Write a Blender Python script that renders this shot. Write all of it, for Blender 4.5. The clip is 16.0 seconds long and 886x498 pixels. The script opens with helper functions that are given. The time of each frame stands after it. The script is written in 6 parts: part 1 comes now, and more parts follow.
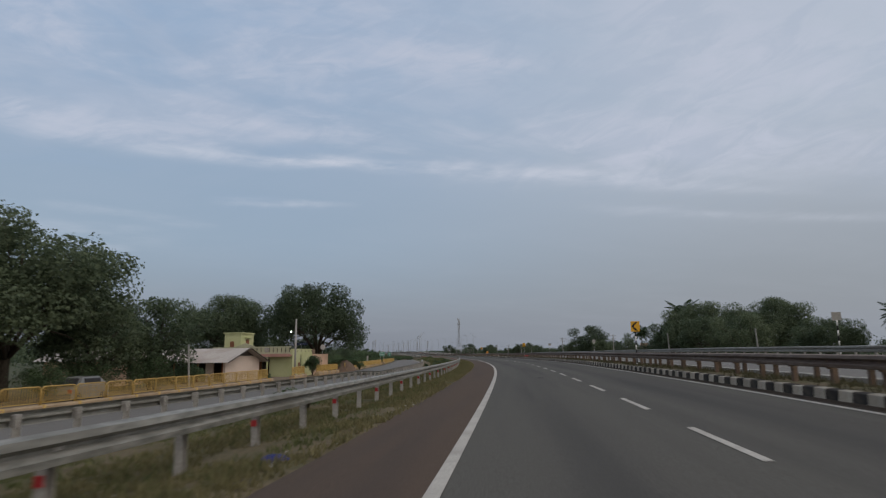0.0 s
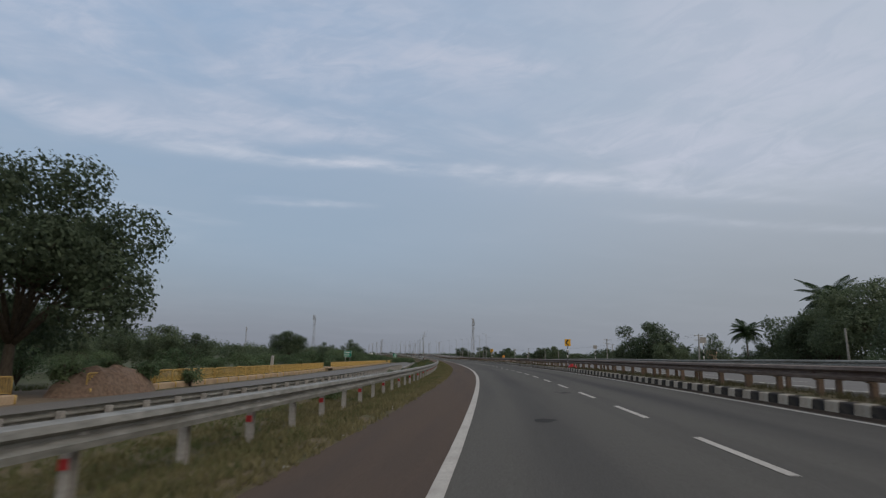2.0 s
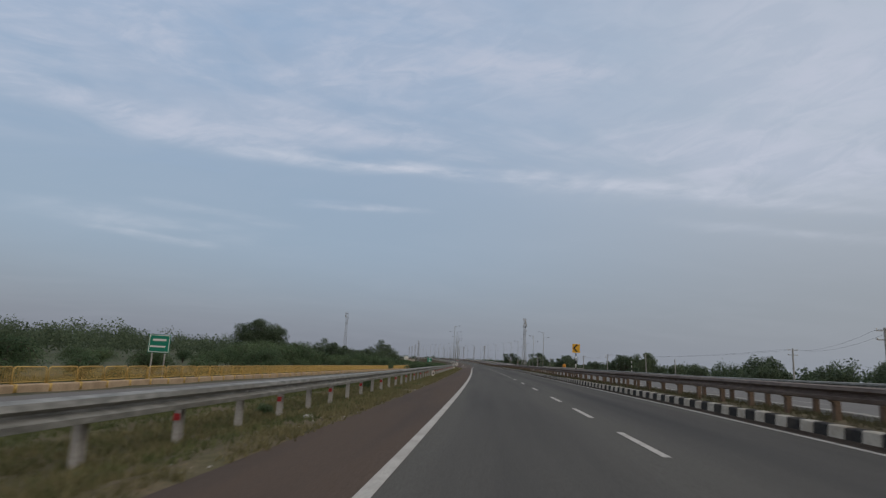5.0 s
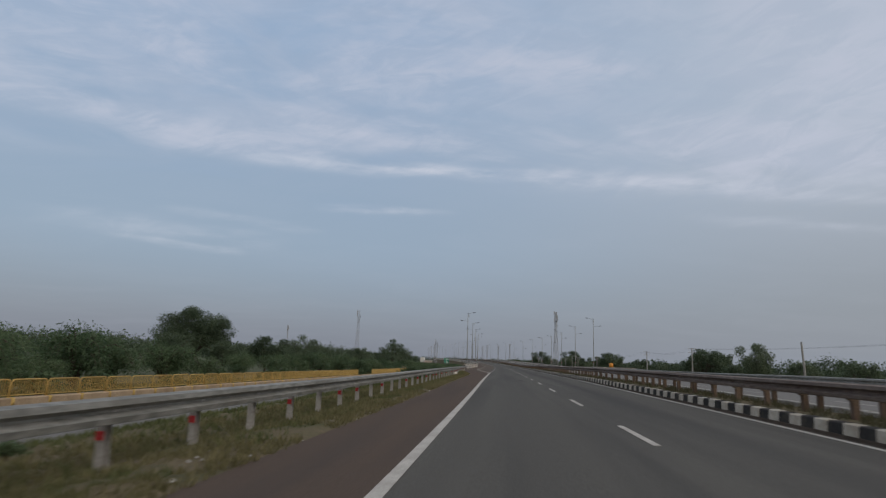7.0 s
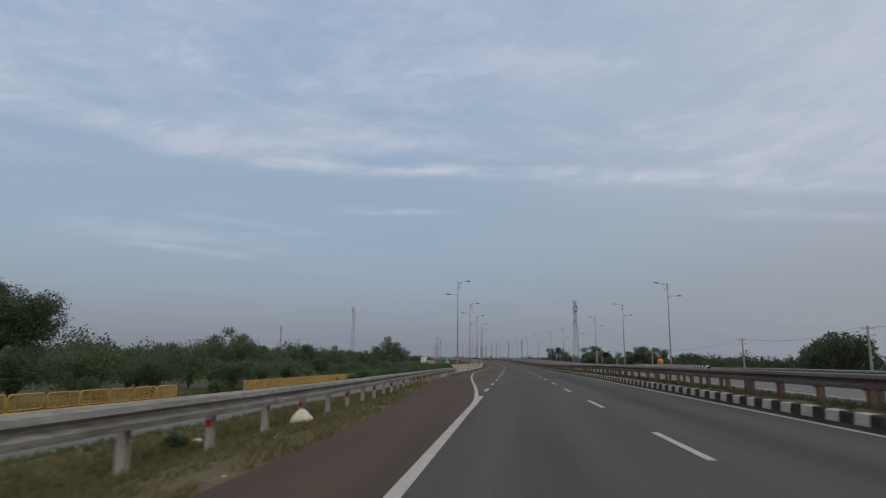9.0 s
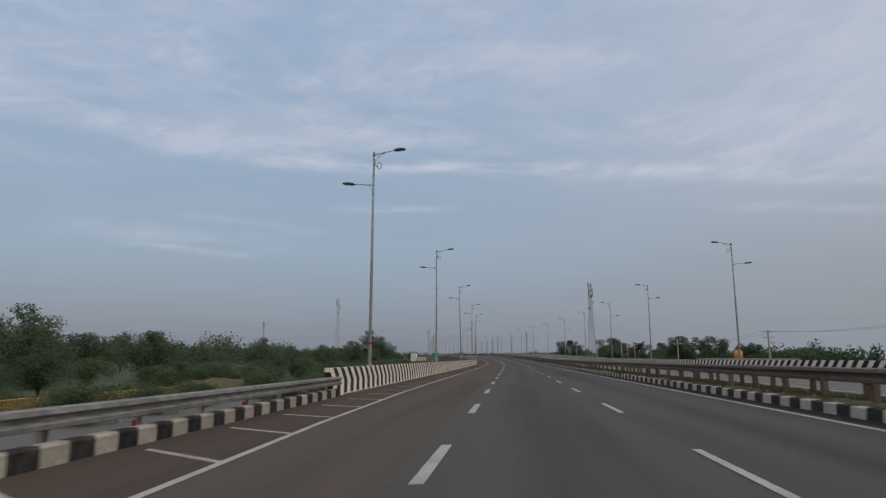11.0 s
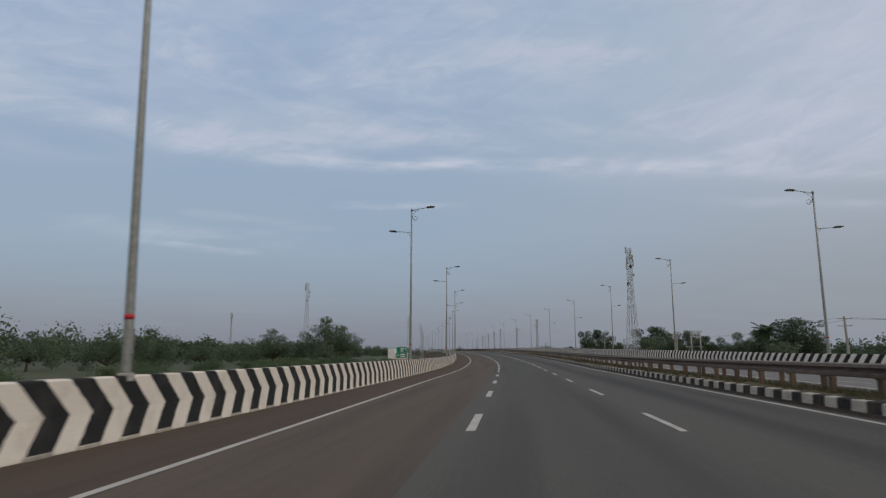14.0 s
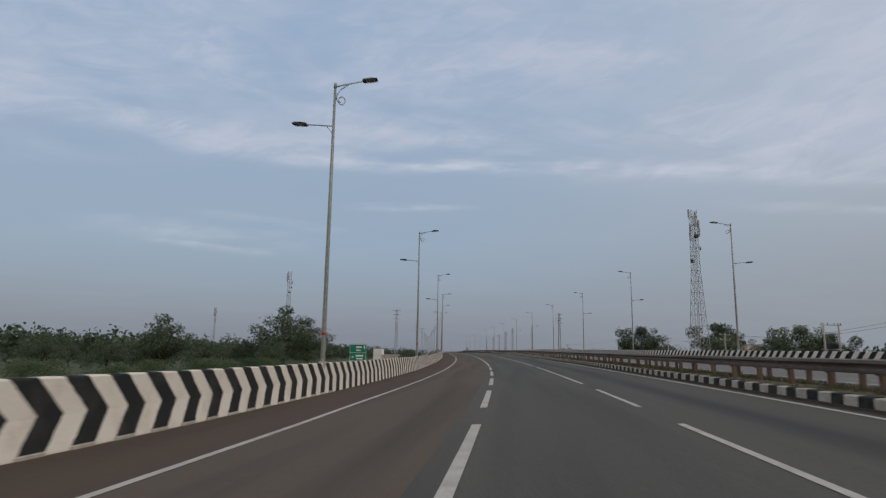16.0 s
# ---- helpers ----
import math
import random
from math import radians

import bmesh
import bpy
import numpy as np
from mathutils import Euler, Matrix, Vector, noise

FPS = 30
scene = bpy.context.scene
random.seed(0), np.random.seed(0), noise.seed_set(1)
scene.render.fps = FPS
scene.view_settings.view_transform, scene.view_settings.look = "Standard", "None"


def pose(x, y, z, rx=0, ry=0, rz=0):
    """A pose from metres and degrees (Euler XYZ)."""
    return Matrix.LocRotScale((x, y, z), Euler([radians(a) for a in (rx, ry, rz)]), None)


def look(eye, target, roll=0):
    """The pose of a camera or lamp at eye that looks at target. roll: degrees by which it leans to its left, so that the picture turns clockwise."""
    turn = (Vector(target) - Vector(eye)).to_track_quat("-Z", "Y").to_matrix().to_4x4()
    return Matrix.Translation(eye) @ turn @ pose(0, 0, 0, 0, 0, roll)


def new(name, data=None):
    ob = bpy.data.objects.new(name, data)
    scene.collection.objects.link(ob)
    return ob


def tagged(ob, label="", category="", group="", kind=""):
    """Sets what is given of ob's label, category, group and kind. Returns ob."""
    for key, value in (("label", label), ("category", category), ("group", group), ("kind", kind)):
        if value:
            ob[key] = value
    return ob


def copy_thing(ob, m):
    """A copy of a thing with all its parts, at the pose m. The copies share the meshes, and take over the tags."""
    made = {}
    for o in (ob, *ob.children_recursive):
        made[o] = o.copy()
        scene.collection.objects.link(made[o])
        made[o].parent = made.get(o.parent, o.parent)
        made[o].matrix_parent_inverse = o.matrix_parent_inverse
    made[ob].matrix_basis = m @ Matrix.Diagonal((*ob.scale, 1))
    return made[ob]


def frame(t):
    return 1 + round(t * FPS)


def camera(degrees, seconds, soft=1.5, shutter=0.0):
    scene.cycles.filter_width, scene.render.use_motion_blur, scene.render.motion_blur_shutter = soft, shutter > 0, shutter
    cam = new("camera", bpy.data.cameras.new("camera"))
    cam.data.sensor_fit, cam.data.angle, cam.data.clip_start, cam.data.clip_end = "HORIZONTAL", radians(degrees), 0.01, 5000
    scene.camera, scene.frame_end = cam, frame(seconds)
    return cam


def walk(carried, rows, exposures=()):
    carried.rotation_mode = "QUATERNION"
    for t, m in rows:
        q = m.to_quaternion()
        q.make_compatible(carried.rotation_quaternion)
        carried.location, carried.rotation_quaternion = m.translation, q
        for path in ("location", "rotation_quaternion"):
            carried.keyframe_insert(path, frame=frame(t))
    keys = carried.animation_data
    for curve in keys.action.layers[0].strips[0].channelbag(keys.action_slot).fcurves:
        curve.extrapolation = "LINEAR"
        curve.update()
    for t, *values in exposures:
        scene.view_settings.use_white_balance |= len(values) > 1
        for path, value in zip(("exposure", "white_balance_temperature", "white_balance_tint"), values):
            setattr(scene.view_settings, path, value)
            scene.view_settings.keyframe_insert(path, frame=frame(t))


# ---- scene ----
cam = camera(70.96, 16.0, soft=1.3, shutter=0.12)
# seconds, place, yaw, pitch, roll
PATH = [
    (0.0, 0.009, 0.0, 1.25, 5.107, 9.582, 0.666), (0.5, 0.212, 14.001, 1.261, 5.404, 9.632, 0.295),
    (1.0, 0.281, 27.999, 1.276, 5.775, 9.705, -0.066), (1.5, 0.225, 41.998, 1.287, 6.211, 9.772, -0.506),
    (2.0, 0.129, 55.997, 1.292, 6.745, 9.829, -1.024), (2.5, -0.254, 69.993, 1.295, 7.397, 9.877, -1.555),
    (3.0, -0.862, 83.985, 1.298, 8.134, 9.94, -2.05), (3.5, -1.688, 97.969, 1.303, 8.926, 10.027, -2.492),
    (4.0, -2.79, 111.943, 1.311, 9.741, 10.125, -2.826), (4.5, -4.117, 125.902, 1.315, 10.569, 10.181, -2.945),
    (5.0, -5.67, 139.844, 1.318, 11.351, 10.208, -2.896), (5.5, -7.377, 153.768, 1.32, 12.052, 10.214, -2.728),
    (6.0, -9.231, 167.675, 1.323, 12.66, 10.211, -2.488), (6.5, -11.135, 181.565, 1.328, 13.183, 10.21, -2.224),
    (7.0, -13.148, 195.438, 1.336, 13.651, 10.22, -1.984), (7.5, -15.211, 209.296, 1.344, 13.998, 10.234, -1.719),
    (8.0, -17.321, 223.143, 1.349, 14.277, 10.238, -1.395), (8.5, -19.429, 236.982, 1.35, 14.453, 10.226, -1.067),
    (9.0, -21.538, 250.815, 1.348, 14.616, 10.189, -0.776), (9.5, -23.583, 264.642, 1.341, 14.673, 10.128, -0.521),
    (10.0, -25.605, 278.467, 1.33, 14.721, 10.063, -0.329), (10.5, -27.652, 292.289, 1.315, 14.81, 9.983, -0.191),
    (11.0, -29.724, 306.108, 1.298, 14.922, 9.895, -0.095), (11.5, -31.827, 319.921, 1.281, 15.038, 9.808, -0.032),
    (12.0, -33.966, 333.73, 1.265, 15.143, 9.73, 0.011), (12.5, -36.142, 347.536, 1.251, 15.22, 9.67, 0.043),
    (13.0, -38.33, 361.339, 1.242, 15.253, 9.636, 0.076), (13.5, -40.538, 375.144, 1.237, 15.279, 9.596, 0.05),
    (14.0, -42.761, 388.948, 1.231, 15.363, 9.572, -0.027), (14.5, -44.988, 402.749, 1.227, 15.508, 9.568, -0.13),
    (15.0, -47.274, 416.535, 1.226, 15.755, 9.577, -0.251), (15.5, -49.668, 430.309, 1.227, 16.11, 9.649, -0.49),
    (16.0, -52.161, 444.066, 1.234, 16.512, 9.768, -0.815),
]
walk(cam, [(t, pose(x, y, z, 90 + p, r, w)) for t, x, y, z, w, p, r in PATH])

# ---- world and sun ----


def build_world():
    w = bpy.data.worlds.new("sky")
    scene.world = w
    w.use_nodes = True
    nt = w.node_tree
    nt.nodes.clear()
    N, L = nt.nodes.new, nt.links.new

    def math_(op, a, b=None, c=None):
        n = N("ShaderNodeMath")
        n.operation = op
        for i, v in enumerate((a, b, c)):
            if v is None:
                continue
            if isinstance(v, (int, float)):
                n.inputs[i].default_value = v
            else:
                L(v, n.inputs[i])
        return n.outputs[0]

    def mix(fac, a, b):
        n = N("ShaderNodeMix")
        n.data_type = "RGBA"
        for i, v in ((0, fac), (6, a), (7, b)):
            if isinstance(v, (int, float)):
                n.inputs[i].default_value = v
            elif isinstance(v, tuple):
                n.inputs[i].default_value = (*v, 1)
            else:
                L(v, n.inputs[i])
        return n.outputs[2]

    def ramp(v, a, b):
        n = N("ShaderNodeMapRange")
        n.interpolation_type = "SMOOTHSTEP"
        L(v, n.inputs[0])
        n.inputs[1].default_value, n.inputs[2].default_value = a, b
        return n.outputs[0]

    co = N("ShaderNodeTexCoord").outputs["Generated"]
    sep = N("ShaderNodeSeparateXYZ")
    L(co, sep.inputs[0])
    x, y, z = sep.outputs
    az = math_("MULTIPLY", math_("ARCTAN2", math_("MULTIPLY", x, -1), y), 57.2958)
    el = math_("MULTIPLY", math_("ARCSINE", z), 57.2958)
    sky = N("ShaderNodeTexSky")
    sky.sky_type, sky.sun_disc = "NISHITA", False
    sky.sun_elevation, sky.sun_rotation = radians(24), radians(115)
    sky.air_density, sky.dust_density = 1.5, 3.0
    scaled = N("ShaderNodeVectorMath")
    scaled.operation = "SCALE"
    L(sky.outputs[0], scaled.inputs[0])
    scaled.inputs["Scale"].default_value = 0.08
    # thin overcast over the blue: haze near the horizon, paler towards the right
    low = mix(ramp(el, -1, 11), (0.210, 0.229, 0.275), (0.274, 0.355, 0.466))
    blue = mix(ramp(el, 9, 30), low, (0.290, 0.392, 0.546))
    pale = mix(ramp(el, 3, 22), (0.266, 0.294, 0.342), (0.436, 0.488, 0.574))
    base = mix(ramp(az, 24, -28), blue, pale)
    base = mix(ramp(y, 0.25, -0.5), base, (0.56, 0.52, 0.48))
    dd = math_("SUBTRACT", az, 6.0)
    over = math_("SUBTRACT", el, math_("ADD", math_("ADD", 16.5, math_("MULTIPLY", dd, 0.073)), math_("MULTIPLY", math_("MULTIPLY", dd, dd), -0.0026)))
    above = math_("ADD", math_("MULTIPLY", ramp(over, -0.6, 1.6), 0.95), 0.05)
    # streaked high cloud, drawn out along a gently tilted line
    comb = N("ShaderNodeCombineXYZ")
    tilt = math_("ADD", el, math_("MULTIPLY", az, -0.16))
    L(math_("MULTIPLY", az, 0.045), comb.inputs[0])
    L(math_("MULTIPLY", tilt, 0.17), comb.inputs[1])
    nz = N("ShaderNodeTexNoise")
    L(comb.outputs[0], nz.inputs["Vector"])
    nz.inputs["Scale"].default_value = 1.15
    nz.inputs["Detail"].default_value = 7
    nz.inputs["Roughness"].default_value = 0.55
    nz.inputs["Distortion"].default_value = 0.7
    cover = math_("MULTIPLY", ramp(nz.outputs["Fac"], 0.42, 0.72), ramp(el, 6, 20))
    clouds = mix(math_("MULTIPLY", math_("MULTIPLY", cover, above), 0.45), base, (0.460, 0.500, 0.605))
    # broken, mottled cloud sheet seen in perspective
    inv = math_("DIVIDE", 1.0, math_("ADD", math_("MAXIMUM", z, 0.0), 0.12))
    comb3 = N("ShaderNodeCombineXYZ")
    L(math_("MULTIPLY", math_("MULTIPLY", math_("ADD", x, math_("MULTIPLY", y, 0.35)), inv), 0.9), comb3.inputs[0])
    L(math_("MULTIPLY", math_("MULTIPLY", math_("SUBTRACT", y, math_("MULTIPLY", x, 0.45)), inv), 1.5), comb3.inputs[1])
    mot = N("ShaderNodeTexNoise")
    L(comb3.outputs[0], mot.inputs["Vector"])
    mot.inputs["Scale"].default_value = 1.15
    mot.inputs["Detail"].default_value = 7
    mot.inputs["Roughness"].default_value = 0.56
    mot.inputs["Distortion"].default_value = 0.4
    patch = math_("MULTIPLY", ramp(mot.outputs["Fac"], 0.40, 0.66), above)
    # small ripples and wisps inside the sheet
    comb4 = N("ShaderNodeCombineXYZ")
    L(math_("ADD", math_("MULTIPLY", az, 0.085), math_("MULTIPLY", el, -0.06)), comb4.inputs[0])
    L(math_("ADD", math_("MULTIPLY", el, 0.30), math_("MULTIPLY", az, 0.075)), comb4.inputs[1])
    rip = N("ShaderNodeTexNoise")
    L(comb4.outputs[0], rip.inputs["Vector"])
    rip.inputs["Scale"].default_value = 1.5
    rip.inputs["Detail"].default_value = 8
    rip.inputs["Roughness"].default_value = 0.62
    rip.inputs["Distortion"].default_value = 0.9
    wisp = ramp(rip.outputs["Fac"], 0.36, 0.68)
    clouds = mix(math_("MULTIPLY", patch, math_("ADD", math_("MULTIPLY", wisp, 0.5), 0.42)), clouds, (0.492, 0.523, 0.624))
    dull = math_("MULTIPLY", math_("MULTIPLY", ramp(rip.outputs["Fac"], 0.56, 0.36), ramp(el, 9, 17)), 0.2)
    clouds = mix(dull, clouds, (0.315, 0.385, 0.505))
    gap = math_("MULTIPLY", ramp(mot.outputs["Fac"], 0.47, 0.30), ramp(az, -18, 14))
    clouds = mix(math_("MULTIPLY", math_("MULTIPLY", gap, 0.3), ramp(el, 11, 18)), clouds, (0.285, 0.38, 0.54))

    fine = N("ShaderNodeTexNoise")
    comb2 = N("ShaderNodeCombineXYZ")
    L(math_("MULTIPLY", az, 0.16), comb2.inputs[0])
    L(math_("MULTIPLY", el, 0.9), comb2.inputs[1])
    L(comb2.outputs[0], fine.inputs["Vector"])
    fine.inputs["Scale"].default_value = 1.0
    fine.inputs["Detail"].default_value = 5

    def streak(a0, a1, e0, slope, bend, width, strength, prev):
        mid = (a0 + a1) / 2
        d = math_("SUBTRACT", az, mid)
        line = math_("ADD", math_("ADD", e0, math_("MULTIPLY", d, slope)), math_("MULTIPLY", math_("MULTIPLY", d, d), bend))
        line = math_("ADD", line, math_("MULTIPLY", math_("SUBTRACT", fine.outputs["Fac"], 0.5), 1.0))
        off = math_("DIVIDE", math_("SUBTRACT", el, line), width)
        g = math_("POWER", 2.718, math_("MULTIPLY", math_("MULTIPLY", off, off), -1))
        soft = abs(a1 - a0) * 0.3
        ends = math_("MULTIPLY", math_("MULTIPLY", ramp(az, a0, a0 + soft), ramp(az, a1, a1 - soft)), math_("MULTIPLY", ramp(fine.outputs["Color"], 0.3, 0.62), math_("ADD", math_("MULTIPLY", ramp(rip.outputs["Fac"], 0.38, 0.6), 0.45), 0.55)))
        return mix(math_("MULTIPLY", math_("MULTIPLY", g, ends), strength), prev, (0.535, 0.565, 0.655))

    c = streak(-30, 37, 16.8, 0.073, -0.0026, 0.5, 0.95, clouds)
    c = streak(-34, 12, 15.6, 0.075, -0.0015, 0.9, 0.4, c)
    c = streak(20, 35, 17.4, -0.03, 0.0, 0.4, 0.6, c)
    c = streak(12, 27, 13.4, -0.02, 0.0, 0.3, 0.45, c)
    c = streak(27, 50, 10.1, 0.03, 0.0, 0.8, 0.32, c)
    c = streak(31, 44, 9.1, 0.05, 0.0, 0.3, 0.75, c)
    c = streak(24, 40, 11.6, 0.06, 0.0, 0.35, 0.3, c)
    c = streak(-36, -6, 11.2, 0.13, 0.0, 0.4, 0.35, c)
    out = mix(0.12, c, scaled.outputs[0])
    bg = N("ShaderNodeBackground")
    L(out, bg.inputs[0])
    bg.inputs[1].default_value = 1.115
    o = N("ShaderNodeOutputWorld")
    L(bg.outputs[0], o.inputs[0])


build_world()
sun = new("sun", bpy.data.lights.new("sun", "SUN"))
sun.data.energy, sun.data.angle, sun.data.color = 1.0, radians(40), (1.0, 0.88, 0.74)
sun.matrix_world = look((0, 0, 50), (0 - 40, 20, 0))

# ---- materials ----


def material(name, c1, c2, rough=0.8, metal=0.0, fine=30.0, coarse=0.8, bump=0.2, c3=None, amount3=0.4, stretch=(1, 1, 1), per_object=0.0, spec=0.3, coord="Object", streak=None, bands=()):
    """Two-scale procedural surface: grain between c1 and c2, large stains towards c3."""
    m = bpy.data.materials.new(name)
    m.use_nodes = True
    nt = m.node_tree
    N, L = nt.nodes.new, nt.links.new
    b = nt.nodes["Principled BSDF"]
    b.inputs["Roughness"].default_value, b.inputs["Metallic"].default_value = rough, metal
    b.inputs["Specular IOR Level"].default_value = spec
    co = N("ShaderNodeTexCoord").outputs[coord]
    mp = N("ShaderNodeMapping")
    L(co, mp.inputs[0])
    mp.inputs["Scale"].default_value = stretch
    n1, n2 = N("ShaderNodeTexNoise"), N("ShaderNodeTexNoise")
    mp2 = mp
    if streak:
        mp2 = N("ShaderNodeMapping")
        L(nt.nodes["Texture Coordinate"].outputs["UV"], mp2.inputs[0])
        mp2.inputs["Scale"].default_value = streak
    for n, s, d, q in ((n1, fine, 4, mp), (n2, coarse, 5, mp2)):
        L(q.outputs[0], n.inputs["Vector"])
        n.inputs["Scale"].default_value, n.inputs["Detail"].default_value = s, d
    r1 = N("ShaderNodeMapRange")
    L(n1.outputs["Fac"], r1.inputs[0])
    r1.inputs[1].default_value, r1.inputs[2].default_value = 0.32, 0.68
    mx = N("ShaderNodeMix")
    mx.data_type = "RGBA"
    L(r1.outputs[0], mx.inputs[0])
    mx.inputs[6].default_value, mx.inputs[7].default_value = (*c1, 1), (*c2, 1)
    r2 = N("ShaderNodeMapRange")
    L(n2.outputs["Fac"], r2.inputs[0])
    r2.inputs[1].default_value, r2.inputs[2].default_value, r2.inputs[4].default_value = 0.45, 0.75, amount3
    my = N("ShaderNodeMix")
    my.data_type = "RGBA"
    L(r2.outputs[0], my.inputs[0])
    L(mx.outputs[2], my.inputs[6])
    my.inputs[7].default_value = (*(c3 or tuple(v * 0.6 for v in c1)), 1)
    col = my.outputs[2]
    for mid, width, depth in bands:
        sep = N("ShaderNodeSeparateXYZ")
        L(nt.nodes["Texture Coordinate"].outputs["UV"], sep.inputs[0])
        last = sep.outputs[0]
        for op, v in (("SUBTRACT", mid), ("DIVIDE", width), ("POWER", 2.0), ("MULTIPLY", -1.0), ("EXPONENT", None), ("MULTIPLY", depth)):
            n = N("ShaderNodeMath")
            n.operation = op
            L(last, n.inputs[0])
            if v is not None:
                n.inputs[1].default_value = v
            last = n.outputs[0]
        n = N("ShaderNodeMath")
        n.operation = "MULTIPLY"
        L(last, n.inputs[0])
        L(n2.outputs["Fac"], n.inputs[1])
        mb = N("ShaderNodeMix")
        mb.data_type = "RGBA"
        L(n.outputs[0], mb.inputs[0])
        L(col, mb.inputs[6])
        mb.inputs[7].default_value = (*(c3 or c1), 1)
        col = mb.outputs[2]
    if per_object:
        oi = N("ShaderNodeObjectInfo")
        hsv = N("ShaderNodeHueSaturation")
        r3 = N("ShaderNodeMapRange")
        L(oi.outputs["Random"], r3.inputs[0])
        r3.inputs[3].default_value, r3.inputs[4].default_value = 1 - per_object, 1 + per_object
        L(r3.outputs[0], hsv.inputs["Value"])
        L(col, hsv.inputs["Color"])
        col = hsv.outputs[0]
    L(col, b.inputs["Base Color"])
    if bump:
        bp = N("ShaderNodeBump")
        bp.inputs["Strength"].default_value, bp.inputs["Distance"].default_value = bump, 0.02
        L(n1.outputs["Fac"], bp.inputs["Height"])
        L(bp.outputs[0], b.inputs["Normal"])
    return m


def foliage(name, dark, light, island=True):
    m = bpy.data.materials.new(name)
    m.use_nodes = True
    nt = m.node_tree
    N, L = nt.nodes.new, nt.links.new
    b = nt.nodes["Principled BSDF"]
    b.inputs["Roughness"].default_value = 0.6
    b.inputs["Specular IOR Level"].default_value = 0.25
    geo = N("ShaderNodeNewGeometry")
    oi = N("ShaderNodeObjectInfo")
    n = N("ShaderNodeTexNoise")
    L(N("ShaderNodeTexCoord").outputs["Object"], n.inputs["Vector"])
    n.inputs["Scale"].default_value = 0.7
    add = N("ShaderNodeMath")
    add.operation = "MULTIPLY_ADD"
    L(geo.outputs["Random Per Island"], add.inputs[0])
    add.inputs[1].default_value = 0.55
    L(n.outputs["Fac"], add.inputs[2])
    r = N("ShaderNodeMapRange")
    L(add.outputs[0], r.inputs[0])
    r.inputs[1].default_value, r.inputs[2].default_value = 0.35, 1.15
    mx = N("ShaderNodeMix")
    mx.data_type = "RGBA"
    L(r.outputs[0], mx.inputs[0])
    mx.inputs[6].default_value, mx.inputs[7].default_value = (*dark, 1), (*light, 1)
    hsv = N("ShaderNodeHueSaturation")
    r3 = N("ShaderNodeMapRange")
    L(oi.outputs["Random"], r3.inputs[0])
    r3.inputs[3].default_value, r3.inputs[4].default_value = 0.75, 1.25
    L(r3.outputs[0], hsv.inputs["Value"])
    r4 = N("ShaderNodeMapRange")
    L(oi.outputs["Random"], r4.inputs[0])
    r4.inputs[3].default_value, r4.inputs[4].default_value = 0.515, 0.485
    L(r4.outputs[0], hsv.inputs["Hue"])
    L(mx.outputs[2], hsv.inputs["Color"])
    L(hsv.outputs[0], b.inputs["Base Color"])
    tr = N("ShaderNodeBsdfTranslucent")
    L(hsv.outputs[0], tr.inputs[0])
    ms = N("ShaderNodeMixShader")
    ms.inputs[0].default_value = 0.45
    L(b.outputs[0], ms.inputs[1])
    L(tr.outputs[0], ms.inputs[2])
    L(ms.outputs[0], nt.nodes["Material Output"].inputs[0])
    return m


M_ASPHALT = material("asphalt", (0.072, 0.068, 0.060), (0.110, 0.105, 0.094), 0.88, fine=38, coarse=1.0, bump=0.4, c3=(0.050, 0.048, 0.046), amount3=0.75, spec=0.15, streak=(0.9, 0.035, 1), bands=((5.05, 0.42, 1.5), (1.75, 0.55, 0.7)))
M_BROWN = material("brown_asphalt", (0.067, 0.048, 0.036), (0.106, 0.077, 0.058), 0.92, fine=38, coarse=1.0, bump=0.45, c3=(0.056, 0.045, 0.040), amount3=0.7, spec=0.15, streak=(1.1, 0.06, 1))
M_BROWNLANE = material("worn_brown_asphalt", (0.086, 0.068, 0.053), (0.123, 0.099, 0.079), 0.88, fine=38, coarse=1.0, bump=0.4, c3=(0.056, 0.049, 0.042), amount3=0.75, spec=0.12, streak=(1.0, 0.04, 1))
M_OLDROAD = material("old_asphalt", (0.115, 0.110, 0.102), (0.165, 0.158, 0.148), 0.85, fine=40, coarse=0.2, bump=0.4, c3=(0.11, 0.10, 0.09))
M_PAINT = material("road_paint", (0.36, 0.345, 0.315), (0.49, 0.47, 0.43), 0.8, fine=25, coarse=1.5, bump=0.2, c3=(0.27, 0.25, 0.225), amount3=0.7, spec=0.12)
M_EARTH = material("earth", (0.088, 0.074, 0.046), (0.165, 0.132, 0.083), 0.95, fine=14, coarse=0.8, bump=1.0, c3=(0.072, 0.076, 0.036), amount3=0.95, spec=0.1)
M_GUTTER = material("gutter_dust", (0.075, 0.060, 0.048), (0.115, 0.092, 0.074), 0.95, fine=16, coarse=1.5, bump=0.5, c3=(0.055, 0.045, 0.038), amount3=0.7, spec=0.1)
M_GROUND = material("field_ground", (0.050, 0.058, 0.030), (0.088, 0.088, 0.050), 0.95, fine=3, coarse=0.06, bump=0.8, c3=(0.055, 0.075, 0.03), amount3=0.8)
M_SCRUB = material("scrubby_earth", (0.060, 0.056, 0.034), (0.110, 0.095, 0.060), 0.95, fine=7, coarse=0.5, bump=1.0, c3=(0.042, 0.052, 0.024), amount3=0.9)
M_YARD = material("trodden_yard", (0.13, 0.10, 0.07), (0.22, 0.17, 0.12), 0.95, fine=6, coarse=0.4, bump=0.8, c3=(0.09, 0.08, 0.05), amount3=0.7)
